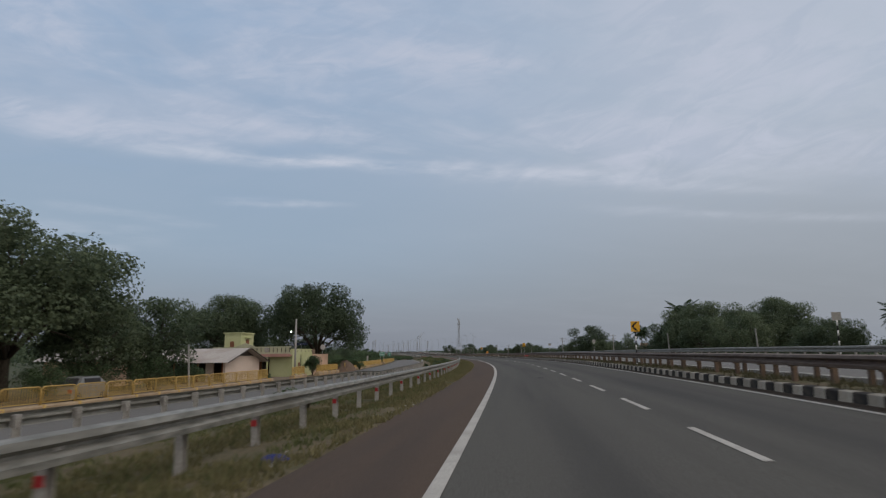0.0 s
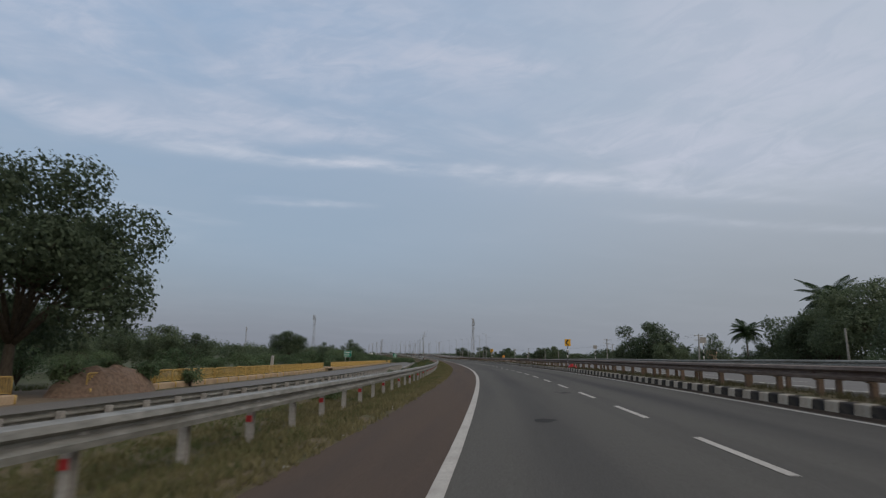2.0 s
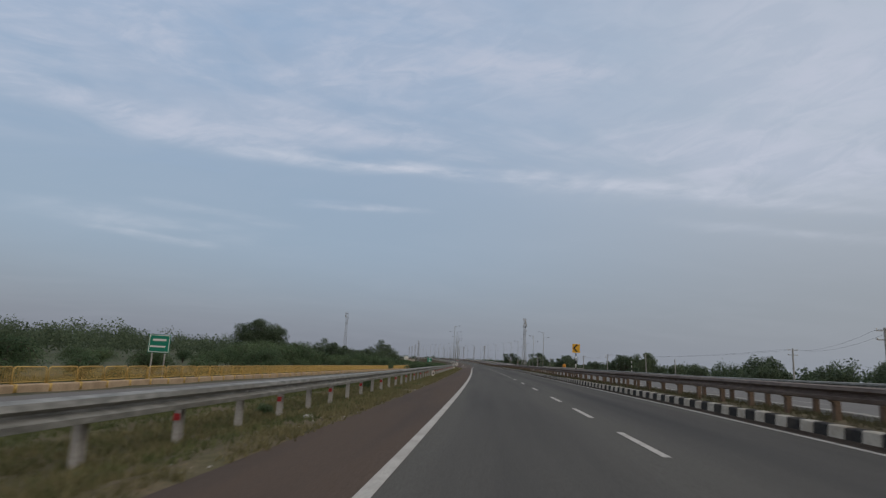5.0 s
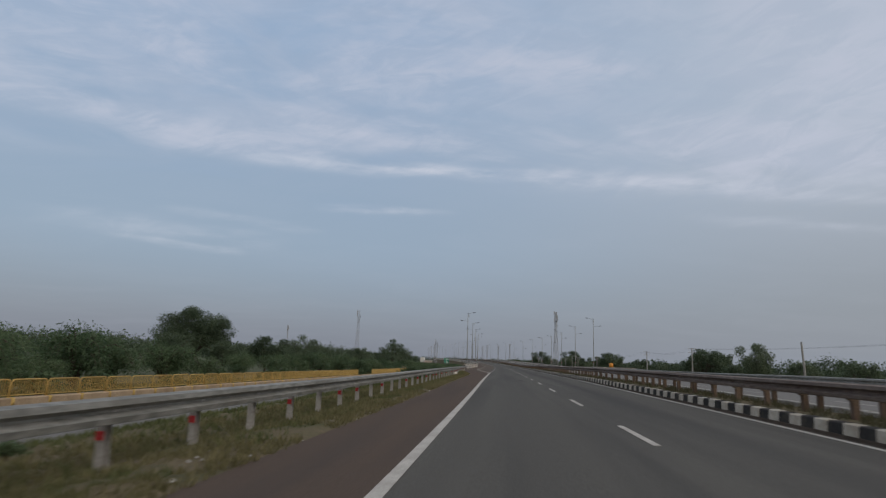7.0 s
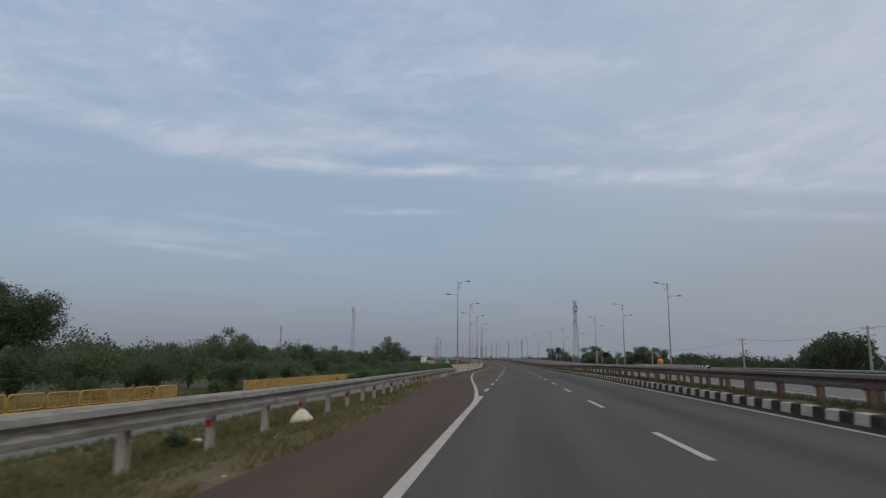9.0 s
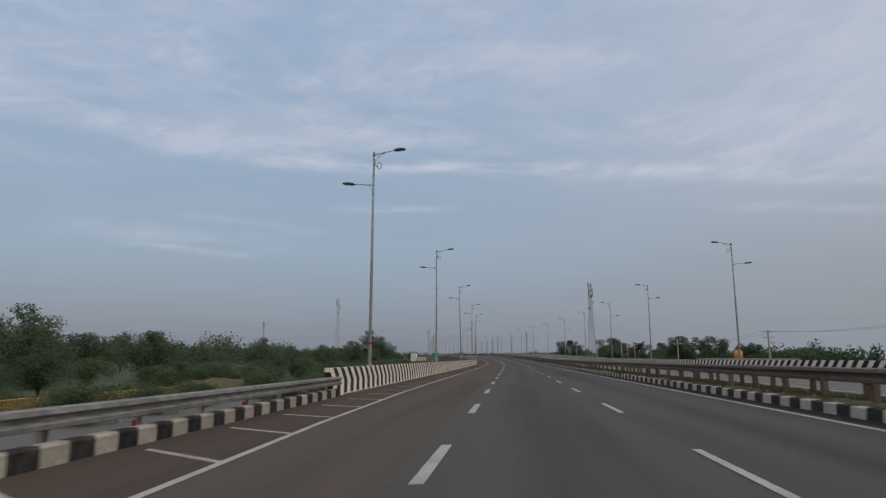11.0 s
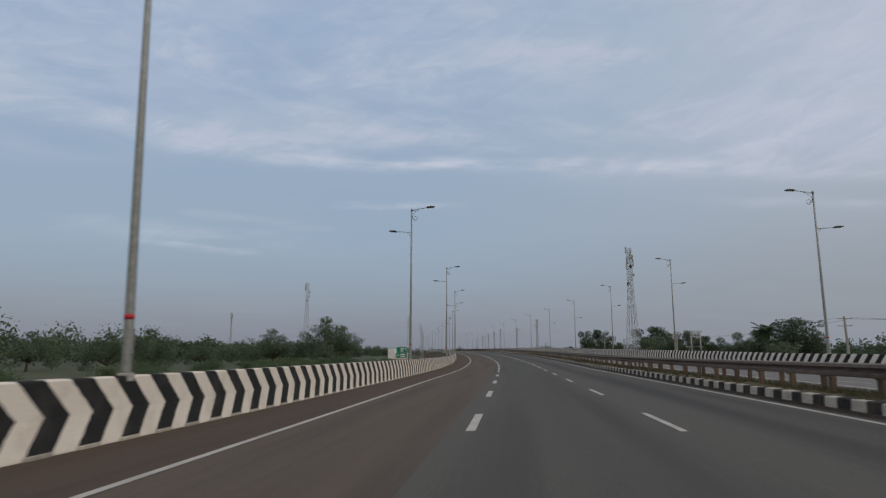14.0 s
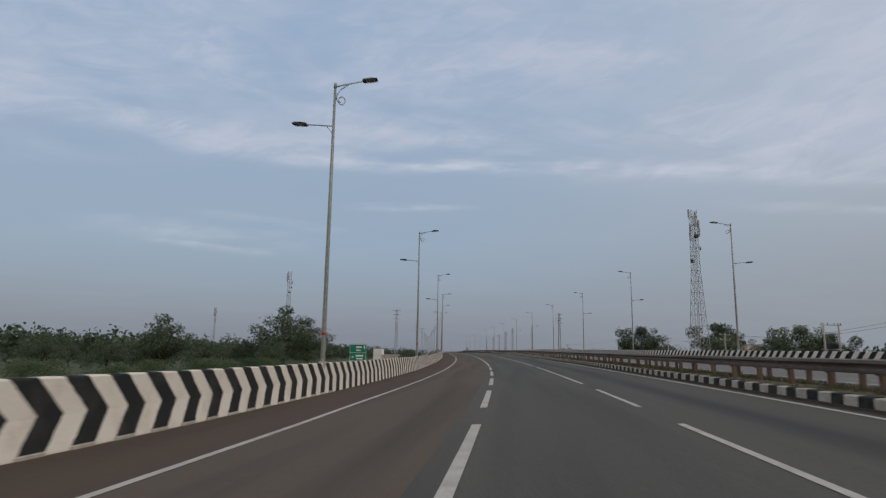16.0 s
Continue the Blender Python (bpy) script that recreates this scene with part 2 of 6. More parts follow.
M_PARAPET = material("faded_parapet", (0.36, 0.37, 0.25), (0.44, 0.45, 0.32), 0.85, fine=12, coarse=0.8, bump=0.15, c3=(0.27, 0.26, 0.20), amount3=0.6)
M_PANEL = material("solar_cells", (0.02, 0.025, 0.05), (0.035, 0.04, 0.07), 0.25, fine=12, coarse=2, bump=0.02)
M_CAR = material("grey_car_paint", (0.20, 0.205, 0.21), (0.24, 0.245, 0.25), 0.35, 0.2, fine=12, coarse=1, bump=0.02)
M_TAR = material("tar", (0.035, 0.034, 0.034), (0.052, 0.050, 0.048), 0.92, fine=30, coarse=3, bump=0.3, spec=0.08)
M_KERBW = material("white_kerb_paint", (0.32, 0.295, 0.25), (0.45, 0.42, 0.36), 0.9, fine=14, coarse=3, bump=0.3, c3=(0.26, 0.22, 0.17), amount3=0.75, per_object=0.15, spec=0.12)
M_KERBB = material("black_kerb_paint", (0.020, 0.020, 0.021), (0.042, 0.040, 0.037), 0.85, fine=14, coarse=3, bump=0.3, c3=(0.085, 0.072, 0.058), amount3=0.55, per_object=0.2, spec=0.1)
M_CONCRETE = material("concrete", (0.30, 0.29, 0.27), (0.40, 0.39, 0.36), 0.9, fine=18, coarse=1.2, bump=0.4, c3=(0.20, 0.18, 0.16))
M_GALV = material("galvanised_steel", (0.165, 0.166, 0.152), (0.31, 0.308, 0.284), 0.65, 0.25, fine=11, coarse=1.6, bump=0.2, c3=(0.150, 0.142, 0.120), amount3=0.85, stretch=(1, 0.25, 1))
M_RUSTRAIL = material("dusty_steel", (0.125, 0.098, 0.083), (0.21, 0.17, 0.145), 0.75, 0.25, fine=14, coarse=0.9, bump=0.15, c3=(0.095, 0.065, 0.05), amount3=0.7, stretch=(1, 0.25, 1))
M_RUSTPOST = material("rusty_post", (0.095, 0.066, 0.047), (0.16, 0.118, 0.09), 0.85, 0.1, fine=18, coarse=2.0, bump=0.3, c3=(0.22, 0.13, 0.07), amount3=0.4, per_object=0.25)
M_POST = material("grey_post", (0.30, 0.29, 0.275), (0.42, 0.41, 0.39), 0.75, 0.15, fine=18, coarse=2, bump=0.15, c3=(0.20, 0.18, 0.16), per_object=0.1)
M_RED = material("red_reflector", (0.36, 0.025, 0.03), (0.48, 0.04, 0.045), 0.5, fine=40, coarse=5, bump=0.05)
M_YELLOW = material("yellow_fence_paint", (0.40, 0.270, 0.080), (0.52, 0.365, 0.125), 0.7, fine=20, coarse=1.5, bump=0.15, c3=(0.32, 0.18, 0.06), amount3=0.6, per_object=0.12)
M_PLINTH = material("ochre_plinth", (0.33, 0.245, 0.16), (0.44, 0.335, 0.225), 0.9, fine=12, coarse=0.9, bump=0.4, c3=(0.22, 0.16, 0.10), amount3=0.8)
M_LAMP = material("lamp_pole_steel", (0.20, 0.215, 0.205), (0.29, 0.30, 0.285), 0.5, 0.4, fine=10, coarse=0.8, bump=0.03, c3=(0.24, 0.26, 0.25))
M_DARK = material("dark_housing", (0.03, 0.03, 0.033), (0.05, 0.05, 0.053), 0.5, fine=20, coarse=2, bump=0.05)
M_SIGNY = material("yellow_sign", (0.62, 0.33, 0.02), (0.70, 0.38, 0.03), 0.45, fine=20, coarse=2, bump=0.02, amount3=0.15)
M_BLACK = material("black_paint", (0.012, 0.012, 0.012), (0.025, 0.025, 0.025), 0.6, fine=20, coarse=2, bump=0.03)
M_WHITE = material("white_paint", (0.62, 0.62, 0.60), (0.72, 0.72, 0.70), 0.6, fine=15, coarse=1.2, bump=0.05, c3=(0.45, 0.43, 0.40))
M_SIGNG = material("green_sign", (0.008, 0.17, 0.11), (0.012, 0.21, 0.14), 0.5, fine=20, coarse=1.5, bump=0.02, amount3=0.2)
M_BARK = material("bark", (0.055, 0.045, 0.035), (0.10, 0.085, 0.065), 0.95, fine=14, coarse=1.5, bump=0.8, stretch=(1, 1, 0.3))
M_PALMBARK = material("palm_bark", (0.12, 0.105, 0.085), (0.19, 0.17, 0.14), 0.95, fine=6, coarse=1.5, bump=0.8, stretch=(0.3, 0.3, 2))
M_LEAF = foliage("leaves", (0.068, 0.094, 0.058), (0.122, 0.160, 0.092))
M_LEAF2 = foliage("bush_leaves", (0.064, 0.102, 0.051), (0.124, 0.178, 0.088))
M_PALM = foliage("palm_leaves", (0.020, 0.038, 0.016), (0.055, 0.085, 0.038))
M_GRASS = foliage("dry_grass", (0.120, 0.112, 0.050), (0.285, 0.24, 0.125))
M_MEDIANGRASS = foliage("median_grass", (0.070, 0.068, 0.036), (0.150, 0.130, 0.074))
M_GREENGRASS = foliage("green_grass", (0.080, 0.098, 0.038), (0.185, 0.190, 0.080))
M_GREENWALL = material("green_wall_paint", (0.42, 0.44, 0.24), (0.50, 0.51, 0.30), 0.85, fine=14, coarse=0.6, bump=0.15, c3=(0.30, 0.33, 0.13), amount3=0.6)
M_PINK = material("pale_pink_plaster", (0.56, 0.46, 0.40), (0.64, 0.54, 0.47), 0.9, fine=14, coarse=0.6, bump=0.2, c3=(0.42, 0.34, 0.29), amount3=0.6)
M_PINKWALL = material("pink_compound_wall", (0.46, 0.31, 0.22), (0.55, 0.39, 0.28), 0.9, fine=14, coarse=0.7, bump=0.25, c3=(0.33, 0.22, 0.16), amount3=0.8)
M_SHEET = material("corrugated_sheet", (0.34, 0.31, 0.29), (0.44, 0.41, 0.38), 0.8, 0.0, fine=6, coarse=0.5, bump=0.1, c3=(0.25, 0.20, 0.17), amount3=0.7)
M_TRIM = material("pink_trim", (0.36, 0.20, 0.17), (0.44, 0.26, 0.22), 0.85, fine=14, coarse=1, bump=0.15)
M_WOOD = material("brown_wood", (0.16, 0.065, 0.035), (0.24, 0.10, 0.055), 0.7, fine=10, coarse=1.5, bump=0.2, stretch=(4, 4, 0.4))
# dark brown for boards and openings, also paints the shade inside porch, shed and slots
M_SHADE = material("dark_brown_and_shade", (0.055, 0.048, 0.042), (0.09, 0.08, 0.07), 0.95, fine=8, coarse=0.8, bump=0.2)
M_BRICK = material("red_brick_rubble", (0.11, 0.075, 0.055), (0.21, 0.145, 0.105), 0.95, fine=6, coarse=1.2, bump=0.6, c3=(0.16, 0.13, 0.10))
M_BLUE = material("blue_cloth", (0.01, 0.015, 0.10), (0.02, 0.03, 0.17), 0.8, fine=15, coarse=4, bump=0.3)
M_SACK = material("white_sack", (0.55, 0.50, 0.44), (0.68, 0.64, 0.58), 0.75, fine=18, coarse=3, bump=0.3, c3=(0.40, 0.24, 0.16), amount3=0.5)
M_WIRE = material("wire", (0.05, 0.05, 0.05), (0.07, 0.07, 0.07), 0.6, bump=0)
M_TOWER = material("tower_steel", (0.30, 0.305, 0.31), (0.40, 0.405, 0.41), 0.6, 0.4, fine=8, coarse=0.3, bump=0)
M_POLE = material("concrete_pole", (0.27, 0.265, 0.25), (0.36, 0.355, 0.34), 0.9, fine=10, coarse=0.8, bump=0.1)
M_ORANGE = material("orange_tank", (0.55, 0.22, 0.03), (0.62, 0.27, 0.05), 0.6, fine=10, coarse=1, bump=0)


def chevron_material(period=1.1133, shift=0.17):
    """White barrier paint with black chevron bands, in the segment's own metres."""
    m = bpy.data.materials.new("chevron_paint")
    m.use_nodes = True
    nt = m.node_tree
    N, L = nt.nodes.new, nt.links.new
    b = nt.nodes["Principled BSDF"]
    b.inputs["Roughness"].default_value = 0.8
    b.inputs["Specular IOR Level"].default_value = 0.12
    co = N("ShaderNodeTexCoord").outputs["Object"]
    sep = N("ShaderNodeSeparateXYZ")
    L(co, sep.inputs[0])

    def math_(op, a, c=None):
        n = N("ShaderNodeMath")
        n.operation = op
        for i, v in enumerate((a, c)):
            if v is None:
                continue
            if isinstance(v, (int, float)):
                n.inputs[i].default_value = v
            else:
                L(v, n.inputs[i])
        return n.outputs[0]

    nz = N("ShaderNodeTexNoise")
    L(co, nz.inputs["Vector"])
    nz.inputs["Scale"].default_value = 6
    wob = math_("MULTIPLY", math_("SUBTRACT", nz.outputs["Fac"], 0.5), 0.05)
    over = math_("SUBTRACT", sep.outputs[2], 0.56)
    fold = math_("MAXIMUM", math_("MULTIPLY", over, 0.98), math_("MULTIPLY", over, -0.86))
    v = math_("ADD", math_("ADD", sep.outputs[1], fold), wob)
    band = math_("FRACT", math_("DIVIDE", math_("ADD", v, 50 * period + shift), period))
    black = math_("LESS_THAN", band, 0.5)
    g, k = N("ShaderNodeTexNoise"), N("ShaderNodeTexNoise")
    for n, s in ((g, 22), (k, 1.7)):
        L(co, n.inputs["Vector"])
        n.inputs["Scale"].default_value, n.inputs["Detail"].default_value = s, 5

    def mix(f, a, c):
        n = N("ShaderNodeMix")
        n.data_type = "RGBA"
        for i, q in ((0, f), (6, a), (7, c)):
            if isinstance(q, tuple):
                n.inputs[i].default_value = (*q, 1)
            else:
                L(q, n.inputs[i])
        return n.outputs[2]

    white = mix(g.outputs["Fac"], (0.62, 0.565, 0.49), (0.77, 0.71, 0.615))
    rr = N("ShaderNodeMapRange")
    L(k.outputs["Fac"], rr.inputs[0])
    rr.inputs[1].default_value, rr.inputs[2].default_value, rr.inputs[4].default_value = 0.5, 0.8, 0.5
    white = mix(rr.outputs[0], white, (0.40, 0.33, 0.26))
    dark = mix(g.outputs["Fac"], (0.014, 0.015, 0.015), (0.036, 0.036, 0.035))
    dark = mix(rr.outputs[0], dark, (0.075, 0.07, 0.065))
    L(mix(black, white, dark), b.inputs["Base Color"])
    bp = N("ShaderNodeBump")
    bp.inputs["Strength"].default_value, bp.inputs["Distance"].default_value = 0.3, 0.01
    L(g.outputs["Fac"], bp.inputs["Height"])
    L(bp.outputs[0], b.inputs["Normal"])
    return m


M_CHEVRON = chevron_material()

# ---- alignment: s along the lane line, u across to the right ----
HEAD = [(-160, -2.2), (-5, -1.61), (10, -1.23), (30, -0.48), (50, 0.85), (70, 2.47), (90, 3.58), (110, 5.27), (130, 6.64), (150, 7.3), (170, 7.75), (190, 8.23),
        (210, 8.42), (230, 8.75), (250, 8.53), (270, 8.53), (290, 8.18), (310, 8.41), (330, 8.73), (350, 8.8), (370, 8.79), (390, 8.86), (410, 9.33), (430, 9.75),
        (450, 10.22), (470, 11.3), (490, 12.54), (510, 13.74), (560, 15.72), (620, 17.26), (700, 18.8), (1400, 18.8)]
TILT = [(-160, 2.0), (0, 2.11), (20, 2.5), (40, 2.43), (60, 2.6), (80, 2.54), (100, 2.5), (120, 2.1), (140, 2.15), (160, 2.1), (180, 1.7), (200, 1.5),
        (220, 1.8), (240, 1.9), (260, 1.66), (280, 1.78), (300, 2.05), (320, 1.9), (340, 1.75), (360, 1.61), (380, 1.55), (400, 1.8), (420, 1.82), (440, 2.1),
        (460, 2.72), (480, 2.97), (500, 3.22), (520, 3.17), (620, 3.0), (720, 1.2), (1400, 1.2)]
RISE = [(-160, -0.08), (0, -0.073), (20, -0.033), (40, 0.012), (60, 0.045), (80, 0.042), (100, 0.056), (120, 0.065), (140, 0.08), (160, 0.088), (180, 0.082), (200, 0.087),
        (220, 0.095), (240, 0.122), (260, 0.116), (280, 0.093), (300, 0.034), (320, -0.011), (340, -0.042), (360, -0.067), (380, -0.083), (400, -0.066), (420, -0.066), (440, -0.05),
        (460, 0.056), (480, 0.208), (500, 0.404), (520, 0.645), (560, 1.14), (600, 1.66), (640, 2.1), (680, 2.5), (740, 2.8), (1400, 2.8)]
SIDE = [(-160, -1.1), (40, -1.08), (70, -0.97), (150, -0.97), (225, -1.25), (300, -1.6), (350, -1.8), (420, -2.3), (1400, -2.3)]
GS = np.arange(-160.0, 1401.0)
GH = np.radians(np.interp(GS, *zip(*HEAD)))
GX = np.concatenate([[0], np.cumsum(-np.sin((GH[1:] + GH[:-1]) / 2))])
GY = np.concatenate([[0], np.cumsum(np.cos((GH[1:] + GH[:-1]) / 2))])
GX += -0.822 - np.interp(0, GS, GX)
GY -= np.interp(0, GS, GY)


def table(tab, s):
    return float(np.interp(s, *zip(*tab)))


def smooth(a, b, x):
    t = min(1, max(0, (x - a) / (b - a)))
    return t * t * (3 - 2 * t)


def kerb_u(s):
    return 7.03


def rail_u(s):
    return -3.65 - 2.25 * smooth(262, 318, s)


def edge_u(s):
    return -1.95 - 3.4 * smooth(258, 312, s) - 0.5 * smooth(312, 333, s)


def height(s, u):
    """Height of the made ground at a station and offset."""
    z0, tl = table(RISE, s), table(TILT, s)
    a = math.tan(radians(tl))
    a2 = math.tan(radians(-0.75 + max(0.0, tl - 1.2) * 0.6 + 1.1 * (1 - smooth(135, 260, s))))
    lo = edge_u(s) if s < 333 else -6.4
    if u >= lo:
        if u <= 8.6:
            return z0 + a * (u - 0.9)
        zk = z0 + a * 7.7
        if u <= 21.6:
            return zk + a2 * (u - 8.6)
        zr = zk + a2 * 13
        return zr + (min(-1.1, zr - 0.4) - zr) * smooth(21.6, 27, u)
    zl, zs = z0 + a * (lo - 0.9), table(SIDE, s)
    if u >= -10.2:
        dip = float(np.interp(lo - u, [0, 0.4, 1.0, 1.7, 3.2, 5.5], [0, 0.01, -0.06, -0.19, -0.14, 0])) if s < 325 else 0.0
        return zl + dip + (zs - zl) * smooth(max(5.2, -lo + 1.5), 9.9, -u)
    if u >= -19:
        return zs
    return zs + (min(zs, -1.0) - zs) * smooth(19, 23, -u)


def at(s, u, dz=0.0):
    i = min(max((s + 160), 0), 1559.9)
    k = int(i)
    f = i - k
    h = GH[k] * (1 - f) + GH[k + 1] * f
    return Vector((GX[k] * (1 - f) + GX[k + 1] * f + u * math.cos(h), GY[k] * (1 - f) + GY[k + 1] * f + u * math.sin(h), height(s, u) + dz))


def heading(s):
    return float(np.degrees(np.interp(s, GS, GH)))


def stand(s, u, dz=0.0, turn=0.0):
    """Pose at a station, its y axis along the road."""
    p = at(s, u, dz)
    return pose(p.x, p.y, p.z, 0, 0, heading(s) + turn)


# ---- mesh helpers ----


class Build:
    def __init__(self):
        self.v, self.f = [], []

    def add(self, vs, fs):
        n = len(self.v)
        self.v += [tuple(p) for p in vs]
        self.f += [tuple(i + n for i in f) for f in fs]
        return self

    def box(self, lo, hi, m=None, chamfer=0.0):
        (x0, y0, z0), (x1, y1, z1) = lo, hi
        c = chamfer
        if c:
            ring = [(x0 + c, y0), (x1 - c, y0), (x1, y0 + c), (x1, y1 - c), (x1 - c, y1), (x0 + c, y1), (x0, y1 - c), (x0, y0 + c)]
            mx, my = (x0 + x1) / 2, (y0 + y1) / 2
            top = [(px + (c if px < mx else -c) * 0.7, py + (c if py < my else -c) * 0.7) for px, py in ring]
            vs = [(px, py, z0) for px, py in ring] + [(px, py, z1 - c) for px, py in ring] + [(px, py, z1) for px, py in top]
            fs = [tuple(reversed(range(8))), tuple(range(16, 24))]
            for r in (0, 8):
                fs += [(r + i, r + (i + 1) % 8, r + 8 + (i + 1) % 8, r + 8 + i) for i in range(8)]
        else:
            vs = [(x, y, z) for z in (z0, z1) for x, y in ((x0, y0), (x1, y0), (x1, y1), (x0, y1))]
            fs = [(3, 2, 1, 0), (4, 5, 6, 7), (0, 1, 5, 4), (1, 2, 6, 5), (2, 3, 7, 6), (3, 0, 4, 7)]
        if m is not None:
            vs = [m @ Vector(p) for p in vs]
        return self.add(vs, fs)

    def tube(self, pts, rads, n=8, caps=True):
        pts = [Vector(p) for p in pts]
        if isinstance(rads, (int, float)):
            rads = [rads] * len(pts)
        vs, fs = [], []
        for i, p in enumerate(pts):
            d = (pts[min(i + 1, len(pts) - 1)] - pts[max(i - 1, 0)]).normalized()
            a = d.cross(Vector((0, 0, 1)) if abs(d.z) < 0.9 else Vector((1, 0, 0))).normalized()
            b = d.cross(a)
            vs += [p + (a * math.cos(k * 2 * math.pi / n) + b * math.sin(k * 2 * math.pi / n)) * rads[i] for k in range(n)]
        for i in range(len(pts) - 1):
            fs += [(i * n + k, i * n + (k + 1) % n, (i + 1) * n + (k + 1) % n, (i + 1) * n + k) for k in range(n)]
        if caps:
            fs += [tuple(range(n)), tuple(reversed(range((len(pts) - 1) * n, len(pts) * n)))]
        return self.add(vs, fs)

    def prism(self, outline, y0, y1, m=None):
        """A closed outline in x and z, drawn out along y."""
        n = len(outline)
        vs = [(x, y0, z) for x, z in outline] + [(x, y1, z) for x, z in outline]
        fs = [tuple(range(n)), tuple(reversed(range(n, 2 * n)))] + [(i, i + n, (i + 1) % n + n, (i + 1) % n) for i in range(n)]
        if m is not None:
            vs = [m @ Vector(p) for p in vs]
        return self.add(vs, fs)

    def mesh(self, name, mat, shade=False):
        me = bpy.data.meshes.new(name)
        me.from_pydata(self.v, [], self.f)
        bm = bmesh.new()
        bm.from_mesh(me)
        bmesh.ops.recalc_face_normals(bm, faces=bm.faces)
        bm.to_mesh(me)
        bm.free()
        me.materials.append(mat)
        if shade:
            me.polygons.foreach_set("use_smooth", [True] * len(me.polygons))
        return me


def part(name, mesh, parent, label="", m=None):
    ob = new(name, mesh)
    ob.parent = parent
    if m is not None:
        ob.matrix_basis = m
    return tagged(ob, label)


def thing(name, label, category, m=None, group="", kind=""):
    ob = new(name)
    if m is not None:
        ob.matrix_basis = m
    return tagged(ob, label, category, group, kind)


def stations(s0, s1, ds):
    n = max(1, int(round((s1 - s0) / ds)))
    return [s0 + (s1 - s0) * i / n for i in range(n + 1)]


def strip_mesh(name, us, s0, s1, ds, mat, dz=0.0, jitter=0.0, sink=None):
    """A surface along the road between offsets us (numbers or functions of s)."""
    ss = stations(s0, s1, ds)
    vs, fs = [], []
    rnd = random.Random(int(s0) + 7)
    for s in ss:
        for j, u in enumerate(us):
            uu = u(s) if callable(u) else u
            p = at(s, uu, dz)
            if sink:
                p.z += sink[j]
            if jitter and 0 < j < len(us) - 1:
                p.z += rnd.uniform(-jitter, jitter)
            vs.append(p)
    k = len(us)
    for i in range(len(ss) - 1):
        fs += [(i * k + j, i * k + j + 1, (i + 1) * k + j + 1, (i + 1) * k + j) for j in range(k - 1)]
    me = Build().add(vs, fs).mesh(name, mat)
    uv = me.uv_layers.new(name="uv")
    across = [((u(s) if callable(u) else u), s) for s in ss for u in us]
    for lp_ in me.loops:
        uv.data[lp_.index].uv = across[lp_.vertex_index]
    return me


def plane(s, u):
    """Height of the carriageway's own plane, carried on past its edge."""
    return table(RISE, s) + math.tan(radians(table(TILT, s))) * (u - 0.9)


def sweep_mesh(name, prof, u, s0, s1, ds, mat, closed=True, zfun=height):
    """A section of (across, up) drawn along the road."""
    ss = stations(s0, s1, ds)
    n = len(prof)
    vs, fs = [], []
    for s in ss:
        uu = u(s) if callable(u) else u
        z = zfun(s, uu)
        for du, dz in prof:
            p = at(s, uu + du)
            p.z = z + dz
            vs.append(p)
    e = n if closed else n - 1
    for i in range(len(ss) - 1):
        fs += [(i * n + j, i * n + (j + 1) % n, (i + 1) * n + (j + 1) % n, (i + 1) * n + j) for j in range(e)]
    if closed:
        fs += [tuple(range(n)), tuple(reversed(range(len(vs) - n, len(vs))))]
    return Build().add(vs, fs).mesh(name, mat)

# ---- ground ----


def build_ground():
    def axis(lo, hi, step, far0, far1):
        a = list(np.arange(lo, hi + 0.1, step))
        d, x = step, a[-1]
        while x < far1:
            d *= 1.5
            x += d
            a.append(x)
        d, x, left = step, a[0], []
        while x > far0:
            d *= 1.5
            x -= d
            left.append(x)
        return left[::-1] + a

    xs, ys = axis(-200, 120, 8, -4200, 4200), axis(-80, 760, 8, -1500, 4600)
    vs, fs = [], []
    for y in ys:
        for x in xs:
            k = int(np.argmin((GX - x) ** 2 + (GY - y) ** 2))
            u = (x - GX[k]) * math.cos(GH[k]) + (y - GY[k]) * math.sin(GH[k])
            s = GS[k]
            inside = -26 < u < 32 and -150 < s < 1390
            if inside:
                z = min(height(s, -15), height(s, 20), height(s, 0)) - 0.9
            else:
                z = -1.05 - 0.9 * smooth(26, 60, -u) * smooth(80, 200, s) - 0.25 * smooth(27, 60, u) + 0.25 * noise.noise(Vector((x * 0.03, y * 0.03, 0)))
            vs.append((x, y, z))
    n = len(xs)
    for j in range(len(ys) - 1):
        fs += [(j * n + i, j * n + i + 1, (j + 1) * n + i + 1, (j + 1) * n + i) for i in range(n - 1)]
    tagged(new("ground", Build().add(vs, fs).mesh("ground", M_GROUND)), "green and bare field ground reaching the horizon", "ground", kind="structure")


build_ground()

# ---- road ----
S0, S1 = -60, 1150
def seam_u(s):
    return -0.4 * smooth(278, 298, s)


road = tagged(new("road", strip_mesh("road", [seam_u, 1.8, 3.6, 5.4, 7.2], S0, S1, 4, M_ASPHALT)), "grey worn asphalt carriageway with white lane markings", "road", kind="structure")
tagged(new("road_opposite", strip_mesh("road_opposite", [10.1, 13.6, 17.2, 20.9], S0, S1, 4, M_OLDROAD)), "grey asphalt carriageway across the median", "road", kind="structure")
tagged(new("shoulder", strip_mesh("shoulder", [lambda s: edge_u(s), lambda s: edge_u(s) * 0.5, 0.0], S0, 268, 4, M_BROWN)), "brown bituminous road shoulder", "shoulder", kind="structure")


